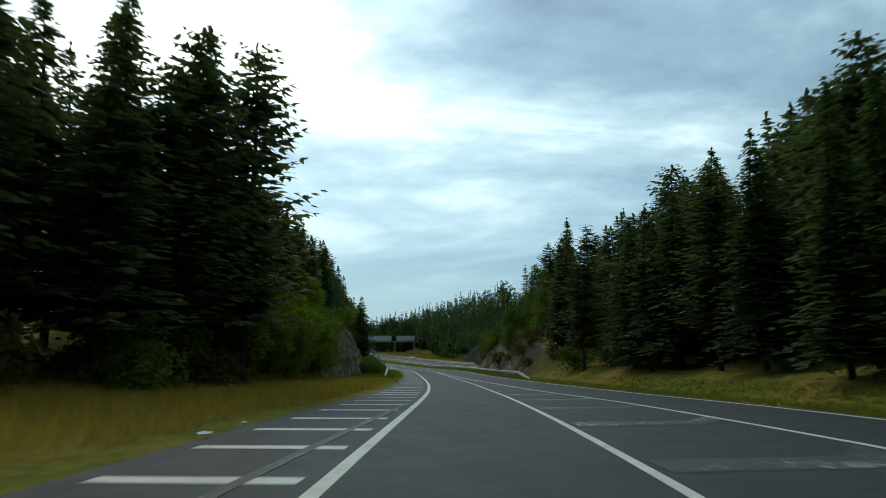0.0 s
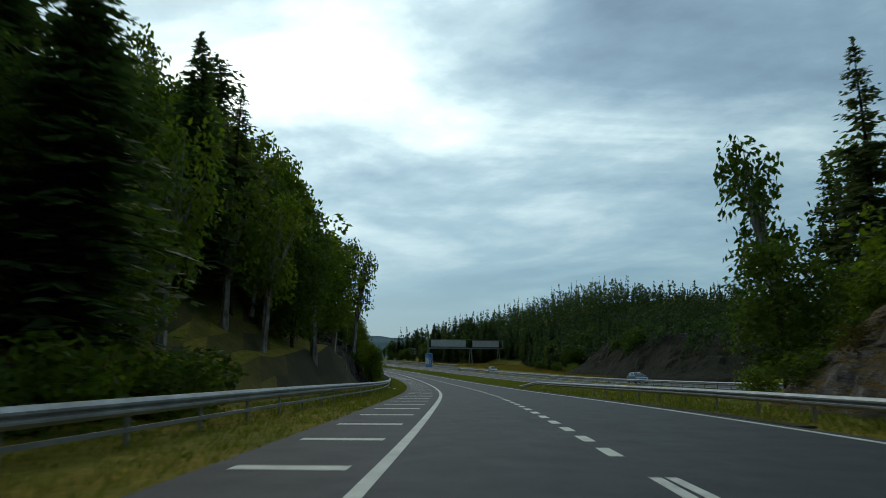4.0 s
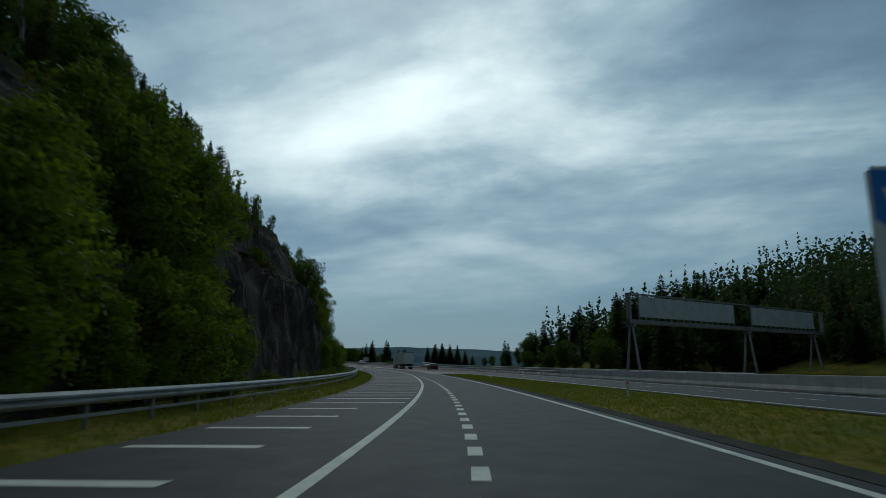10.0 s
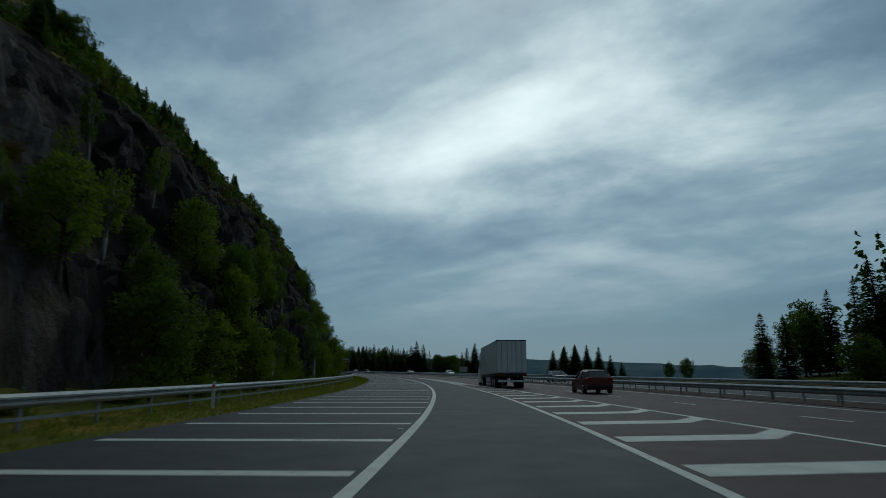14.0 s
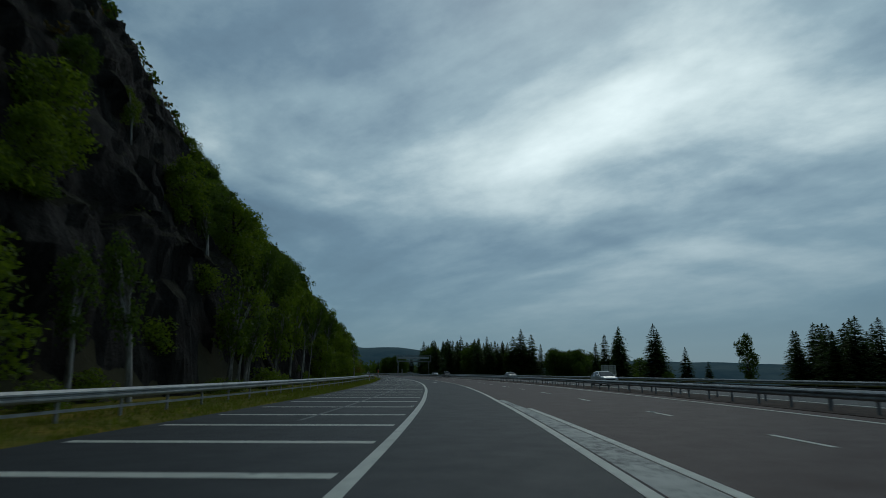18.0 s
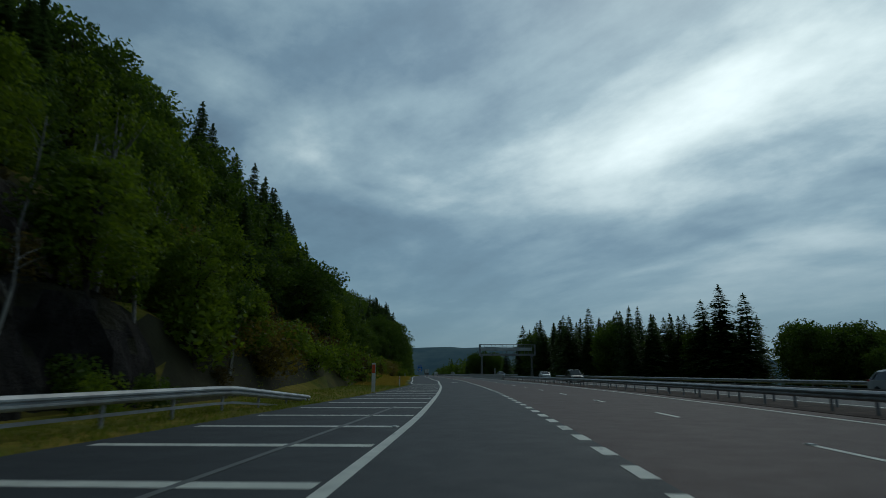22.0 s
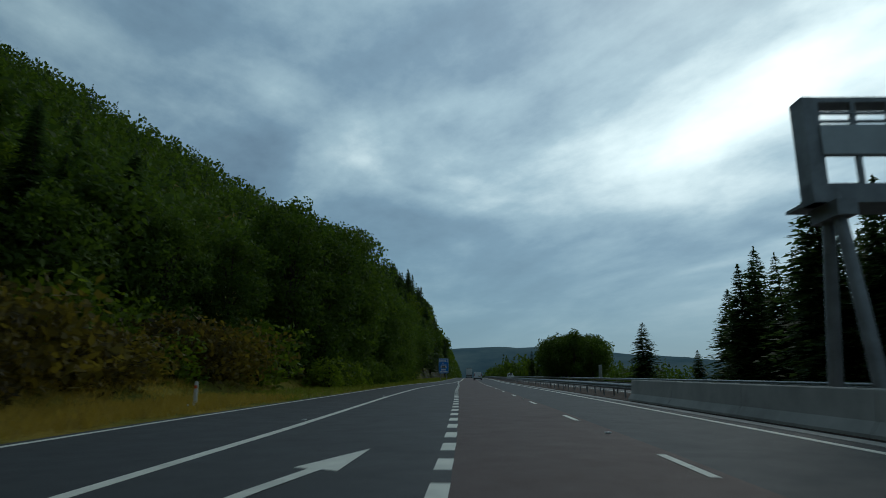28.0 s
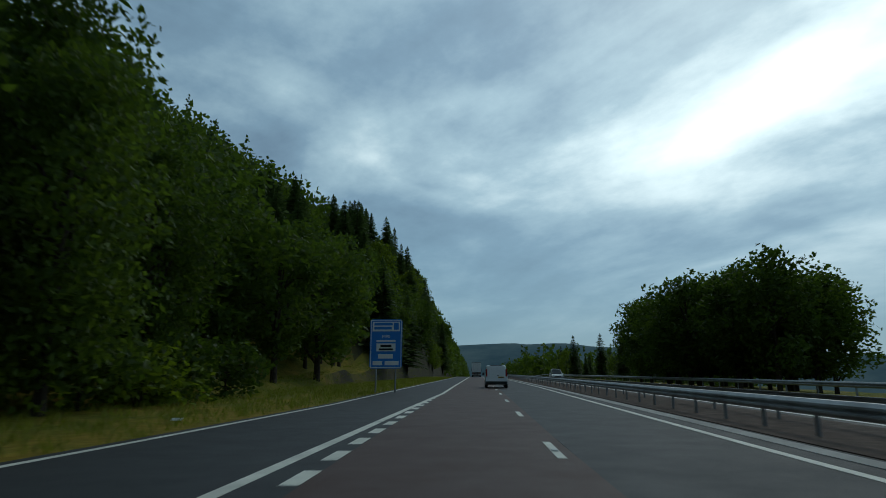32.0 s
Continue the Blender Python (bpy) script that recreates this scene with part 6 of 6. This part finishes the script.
def car(s, n, turn, paintm, label, size=1.0, tall=1.45, category="car"):
    r = new("car")
    r.matrix_basis = road_pose(s, n, 0.0, turn)
    L_, W = 4.25 * size, 0.88
    low = [(-0.5, 0.46, 0.82, 0.92, 0.72), (-0.485, 0.30, 0.90, 1.0, 0.76), (-0.40, 0.22, 0.93, 1.0, 0.80), (0.15, 0.22, 0.93, 0.98, 0.80), (0.40, 0.23, 0.83, 0.88, 0.76), (0.48, 0.28, 0.68, 0.76, 0.70), (0.5, 0.42, 0.60, 0.68, 0.62)]
    loft("body", [(f * L_, section(W * (0.93 if abs(f) > 0.47 else 1.0), sill, wa, ro, rw)) for f, sill, wa, ro, rw in low], paintm, r, "painted lower body")
    cab = [(-0.49, 0.93, 0.98, 0.74, 0.68), (-0.36, 0.93, tall - 0.06, 0.76, 0.62), (-0.10, 0.93, tall, 0.78, 0.63), (0.08, 0.93, tall - 0.06, 0.78, 0.62), (0.27, 0.90, 0.96, 0.76, 0.70)]
    loft("cabin", [(f * L_, [(hw, zb), (rw + 0.02, zt - 0.08), (rw - 0.08, zt), (-rw + 0.08, zt), (-rw - 0.02, zt - 0.08), (-hw, zb)]) for f, zb, zt, hw, rw in cab], M_GLASS, r, "dark window band")
    roof = [(-0.37, tall - 0.05, 0.60), (-0.10, tall + 0.012, 0.61), (0.075, tall - 0.045, 0.60)]
    loft("roof", [(f * L_, [(rw + 0.035, zt - 0.085), (rw - 0.06, zt + 0.008), (-rw + 0.06, zt + 0.008), (-rw - 0.035, zt - 0.085)]) for f, zt, rw in roof], paintm, r, "painted roof")
    for sy in (1, -1):
        for f0, z0, f1, z1 in ((-0.12, 0.93, -0.13, tall - 0.09), (0.25, 0.94, 0.075, tall - 0.12), (-0.44, 0.95, -0.365, tall - 0.12)):
            tube("pillar", (f0 * L_, sy * 0.785, z0), (f1 * L_, sy * 0.655, z1), 0.035, 0.03, paintm, r, 6)
        box("mirror", 0.17 * L_, 0.17 * L_ + 0.12, sy * 0.95 - 0.09, sy * 0.95 + 0.09, 0.95, 1.09, paintm, r, "", 0.03)
        box("headlight", 0.445 * L_, 0.487 * L_, sy * 0.62 - 0.17, sy * 0.62 + 0.17, 0.62, 0.76, M_HEAD, r, "", 0.02)
        box("tail_light", -0.503 * L_, -0.47 * L_, sy * 0.66 - 0.13, sy * 0.66 + 0.13, 0.78, 0.98, M_LAMP, r, "", 0.02)
        for f in (-0.31, 0.32):
            wheel(r, f * L_, sy * 0.80, 0.32, 0.2)
    box("number_plate", 0.499 * L_, 0.506 * L_, -0.26, 0.26, 0.42, 0.53, M_WHITE, r)
    box("grille", 0.494 * L_, 0.502 * L_, -0.45, 0.45, 0.56, 0.66, M_BLACK, r)
    box("bumper", -0.507 * L_, -0.47 * L_, -0.78, 0.78, 0.34, 0.52, M_BLACK, r, "", 0.03)
    tagged(r, label, category, "cars on the motorway")
    return r


M_CBLUE, M_CRED = paint("blue_car_paint", (0.06, 0.16, 0.30)), paint("dark_red_car_paint", (0.16, 0.035, 0.028))
M_CSIL, M_CDARK = paint("silver_car_paint", (0.42, 0.44, 0.45)), paint("dark_car_paint", (0.035, 0.040, 0.046))
M_CWHITE = paint("white_car_paint", (0.70, 0.71, 0.71))


def opp(s, lane):
    return MAIN_R(s) - (6.8 if lane == 1 else 10.6)


car(193, opp(193, 1), 180, M_CBLUE, "blue hatchback on the opposite carriageway", 0.95)
car(278, opp(278, 1), 180, M_CSIL, "silver car on the opposite carriageway")
car(408, -9.1, 0, M_CRED, "dark red car ahead on the main carriageway", 1.0)
car(452, opp(452, 1), 180, M_CDARK, "dark grey car beyond the central rail")
car(463, opp(463, 2), 180, M_CDARK, "dark blue car on the far lane", 1.05)
car(532, opp(532, 1), 180, M_CWHITE, "white saloon car beyond the central rail")
car(598, opp(598, 2), 180, M_CSIL, "silver estate car on the opposite carriageway", 1.05)
car(652, opp(652, 1), 180, M_CDARK, "black tall car on the far lane", 1.05, 1.65)
car(722, opp(722, 1), 180, M_CSIL, "small silver car far along the motorway")
car(905, opp(905, 1), 180, M_CWHITE, "white tall car on the opposite carriageway", 1.1, 1.75)
car(690, opp(690, 2), 180, M_CWHITE, "white car beyond the concrete wall")


def van(s, n):
    r = new("van")
    r.matrix_basis = road_pose(s, n)
    m = paint("silver_grey_van_paint", (0.82, 0.84, 0.85))
    W = 0.90
    st = [(0.0, 0.42, 1.0, 1.74, 0.74), (0.05, 0.34, 1.02, 1.80, 0.77), (0.6, 0.30, 1.02, 1.84, 0.79), (2.5, 0.28, 1.02, 1.84, 0.79), (2.95, 0.28, 1.02, 1.76, 0.76), (3.75, 0.28, 0.98, 1.08, 0.76), (4.35, 0.32, 0.84, 0.93, 0.72), (4.45, 0.42, 0.70, 0.80, 0.62)]
    loft("body", [(x, section(W * (0.97 if x in (0.0, 4.45) else 1), a, b, c, d)) for x, a, b, c, d in st], m, r, "silver-grey panelled body")
    for y0, y1, nm in ((-0.70, -0.012, "rear_door"), (0.012, 0.70, "rear_door")):
        d = box(nm, -0.02, 0.03, y0, y1, 0.50, 1.66, m, r, "", 0.008)
        box("door_panel", -0.032, -0.018, y0 + 0.10, y1 - 0.10, 1.08, 1.52, m, d, "recessed blank window panel", 0.006)
    box("door_handle", -0.05, -0.02, -0.17, -0.05, 0.98, 1.03, M_BLACK, r)
    box("number_plate", -0.035, -0.015, -0.62, -0.12, 0.80, 0.91, M_YELLOW, r, "yellow plate with a dark bar")
    box("plate_bar", -0.040, -0.034, -0.57, -0.17, 0.83, 0.88, M_BLACK, r)
    box("bumper", -0.09, 0.12, -0.86, 0.86, 0.34, 0.54, M_BLACK, r, "", 0.04)
    for sy in (1, -1):
        box("tail_light", -0.03, 0.06, sy * 0.79 - 0.06, sy * 0.79 + 0.06, 0.92, 1.50, M_LAMP, r, "tall red lamp", 0.015)
        box("side_window", 2.55, 3.35, sy * 0.845 - 0.008, sy * 0.845 + 0.008, 1.08, 1.55, M_GLASS, r, "", 0.004)
        box("mirror", 3.1, 3.25, sy * 1.02 - 0.09, sy * 1.02 + 0.09, 1.08, 1.30, M_BLACK, r, "", 0.03)
        for x in (0.85, 3.65):
            wheel(r, x, sy * 0.81, 0.33, 0.21)
    loft("windscreen", [(2.96, [(0.70, 1.70), (-0.70, 1.70), (-0.70, 1.72), (0.70, 1.72)]), (3.72, [(0.72, 1.10), (-0.72, 1.10), (-0.72, 1.13), (0.72, 1.13)])], M_GLASS, r)
    box("roof_strip", 0.02, 0.10, -0.5, 0.5, 1.78, 1.82, M_BLACK, r, "", 0.01)
    tagged(r, "silver-grey panel van seen from behind on the motorway lane", "van")


van(858, -1.5)


def lorry(s, n):
    r = new("articulated_lorry")
    r.matrix_basis = road_pose(s, n)
    body = plain("off_white_trailer_panel", (0.62, 0.64, 0.60), 0.45, 0.0, 0.05, 0.6, 0.4, 0.0, (0.45, 0.45, 0.41))
    box("trailer_box", 0.0, 12.6, -1.27, 1.27, 1.25, 4.0, body, r, "off-white refrigerated box", 0.03)
    for y0, y1 in ((-1.20, -0.02), (0.02, 1.20)):
        d = box("rear_door", -0.05, 0.0, y0, y1, 1.34, 3.92, M_WHITE, r, "white rear door", 0.008)
        for k in (0.3, 0.7):
            y = y0 + (y1 - y0) * k
            tube("lock_bar", (-0.075, y, 1.36), (-0.075, y, 3.88), 0.018, 0.018, M_STEEL, d, 8)
    box("rear_frame", -0.03, 0.05, -1.28, 1.28, 3.92, 4.01, M_BLACK, r)
    box("lamp_bar", -0.06, 0.05, -1.25, 1.25, 0.98, 1.22, M_BLACK, r, "dark lamp bar")
    box("underrun_bar", -0.12, 0.0, -1.2, 1.2, 0.50, 0.66, M_WHITE, r, "white underrun bumper")
    for sy in (1, -1):
        box("tail_light", -0.075, -0.05, sy * 1.0 - 0.2, sy * 1.0 + 0.2, 1.03, 1.16, M_LAMP, r)
        box("chassis_rail", 0.3, 15.8, sy * 0.42 - 0.08, sy * 0.42 + 0.08, 0.85, 1.15, M_BLACK, r)
        box("side_guard", 5.4, 8.6, sy * 1.2 - 0.03, sy * 1.2 + 0.03, 0.50, 0.95, M_GREY, r, "", 0.01)
        box("mudguard", 1.2, 5.2, sy * 1.05 - 0.2, sy * 1.05 + 0.2, 1.04, 1.12, M_BLACK, r)
        for x in (1.9, 3.2, 4.5, 11.6, 15.2):
            wheel(r, x, sy * 1.06, 0.5, 0.34)
    cabm = M_CWHITE
    cab = [(13.35, 0.95, 3.55), (13.5, 0.55, 3.75), (14.6, 0.45, 3.70), (15.55, 0.40, 3.05), (15.75, 0.42, 2.2), (15.85, 0.5, 1.3)]
    loft("cab", [(x, [(1.22, a), (1.24, (a + b) / 2), (1.18, b - 0.15), (1.0, b), (-1.0, b), (-1.18, b - 0.15), (-1.24, (a + b) / 2), (-1.22, a)]) for x, a, b in cab], cabm, r, "white cab")
    loft("windscreen", [(15.57, [(1.0, 3.02), (-1.0, 3.02), (-1.0, 3.05), (1.0, 3.05)]), (15.80, [(1.08, 2.2), (-1.08, 2.2), (-1.08, 2.24), (1.08, 2.24)])], M_GLASS, r)
    for sy in (1, -1):
        box("side_window", 14.55, 15.45, sy * 1.225 - 0.015, sy * 1.225 + 0.015, 2.1, 2.85, M_GLASS, r, "", 0.006)
        box("mirror", 15.5, 15.65, sy * 1.42 - 0.12, sy * 1.42 + 0.12, 2.0, 2.75, M_BLACK, r, "", 0.03)
        box("fairing", 13.0, 13.4, sy * 1.18 - 0.03, sy * 1.18 + 0.03, 0.7, 3.5, cabm, r)
        box("headlight", 15.82, 15.9, sy * 0.9 - 0.18, sy * 0.9 + 0.18, 0.75, 0.98, M_HEAD, r)
    box("cooling_unit", 12.6, 13.0, -0.9, 0.9, 2.4, 3.8, M_CWHITE, r, "", 0.05)
    box("fuel_tank", 12.2, 13.3, 0.85, 1.2, 0.5, 0.98, M_STEEL, r, "", 0.06)
    tagged(r, "white articulated refrigerated lorry on the main carriageway", "lorry")


lorry(420, -5.7)
lorry(985, 0.3)


def road_stud():
    r = new("road_stud")
    bm = bmesh.new()
    box_bm(bm, -0.11, 0.11, -0.06, 0.06, -0.01, 0.022)
    bmesh.ops.bevel(bm, geom=list(bm.edges), offset=0.015, segments=2, affect='EDGES')
    part("casting", bm, M_POSTW, r)
    box("reflector", -0.116, -0.108, -0.04, 0.04, 0.004, 0.016, M_HEAD, r)
    tagged(r, "pale reflecting road stud set into the asphalt", "road stud", "road studs")
    return r


STUD = road_stud()
STUD.matrix_basis = road_pose(579.3, LANE1(579.3), 0.006)
for k in range(-18, 24):
    if k:
        s = 579.3 + 18.3 * k
        copy_thing(STUD, road_pose(s, LANE1(s), 0.006))
for k in range(0, 33):
    s = 162 + 18.3 * k
    copy_thing(STUD, road_pose(s, LEFT(s) + 0.28, 0.006))


def litter(s, n, kind):
    r = new("litter")
    bm = bmesh.new()
    if kind:
        bmesh.ops.create_cone(bm, cap_ends=True, segments=10, radius1=0.035, radius2=0.035, depth=0.14, matrix=Matrix.Rotation(1.5708, 4, 'Y') @ Matrix.Translation((0, 0, 0)))
    else:
        bmesh.ops.create_grid(bm, x_segments=5, y_segments=4, size=0.11)
        for i, v in enumerate(bm.verts):
            v.co.z += 0.035 * math.sin(i * 2.1) + 0.03
        bmesh.ops.solidify(bm, geom=list(bm.faces), thickness=0.004)
    part("scrap", bm, M_WHITE, r)
    r.matrix_basis = road_pose(s, n, land(s, n) + 0.05, 37 * s)
    tagged(r, "crumpled white scrap of litter in the grass" if not kind else "pale dropped can on the verge", "litter", "litter")


for i, (s, n) in enumerate(((11.5, 4.77), (14.0, 4.9), (165.1, 5.6), (171, 6.4), (663.3, 7.47), (666, 7.9), (822.5, 7.66), (735.5, 10.8), (338, -6.9), (344, -7.2))):
    litter(s, n, i % 3 == 1)


# ---------------------------------------------------------------- more paint on the road
def painted(name, pts, mat, label, category="road marking", h=0.009):
    V = [road(s, n, h) for s, n in pts]
    ob = raw(name, V, [tuple(range(len(V)))], mat)
    tagged(ob, label, category, "painted arrows", "structure")


def lane_arrow(s, n):
    ang = -0.15
    pts = [(s - 4.4, n + 0.36), (s - 4.4, n + 0.54), (s - 2.6, n + 0.30), (s - 1.0, n + 0.02), (s - 0.9, n + 0.24), (s + 1.3, n - 0.45), (s - 1.2, n - 0.42), (s - 1.05, n - 0.18), (s - 2.6, n + 0.10)]
    painted("lane_arrow", pts, M_LINE, "white painted lane-merging arrow on asphalt")


lane_arrow(551.5, -0.1)
lane_arrow(654.0, 0.87)
lane_arrow(721.4, 2.23)


def chevrons(s0, s1, gap, left, right, mat, label):
    hold = new("chevron_marking")
    tagged(hold, label, "road marking")
    for s in np.arange(s0, s1, gap):
        l, r = left(s) - 0.22, right(s) + 0.22
        if l - r < 0.15:
            continue
        mid = r + (l - r) * 0.25
        k = min(1.6, (l - r) * 0.5)
        V = [road(a, n, 0.008) for a, n in ((s, l), (s + 1.0, l), (s + 1.0 + k * 0.35, mid), (s + 1.0 + k * 1.2, r), (s + k * 1.2, r), (s + k * 0.35, mid))]
        raw("chevron", V, [(5, 4, 3, 2, 1, 0)], mat, hold)


chevrons(367, 430, 4.0, EDGE_R, MAIN_L, M_LINE, "white chevron bars where the carriageways meet")
M_GHOST = worn_paint("scrubbed_line_ghost", (0.16, 0.16, 0.15), (0.05, 0.05, 0.05), 0.35)
M_FLAKE = worn_paint("flaking_white_paint", (0.52, 0.52, 0.47), (0.05, 0.05, 0.05), 0.50)
flake = ribbon("flaked_band", 434, 497, lambda s: EDGE_R(s) - 0.14, lambda s: MAIN_L(s) + 0.12, 0.006, 0.006, M_FLAKE, 2.0)
tagged(flake, "band of flaking white paint between two edge lines", "road marking", kind="structure")
old = ribbon("old_line", 484, 592, lambda s: 4.55 - 0.000132 * (s - 484) ** 2 + 0.06, lambda s: 4.55 - 0.000132 * (s - 484) ** 2 - 0.06, 0.0085, 0.006, M_GHOST, 2.0)
tagged(old, "faint scrubbed-out line across the hatch bars", "road marking", kind="structure")
old = ribbon("old_line", 2, 24, lambda s: 2.72 - 0.036 * (s - 4) + 0.09, lambda s: 2.72 - 0.036 * (s - 4) - 0.09, 0.0085, 0.006, M_WORN, 2.0)
tagged(old, "worn white line crossing the hatch bars", "road marking", kind="structure")
chevrons(-40, 96, 6.0, SLIP_R, SLIP_R2, M_WORN, "flaking white chevrons between the slip lanes")
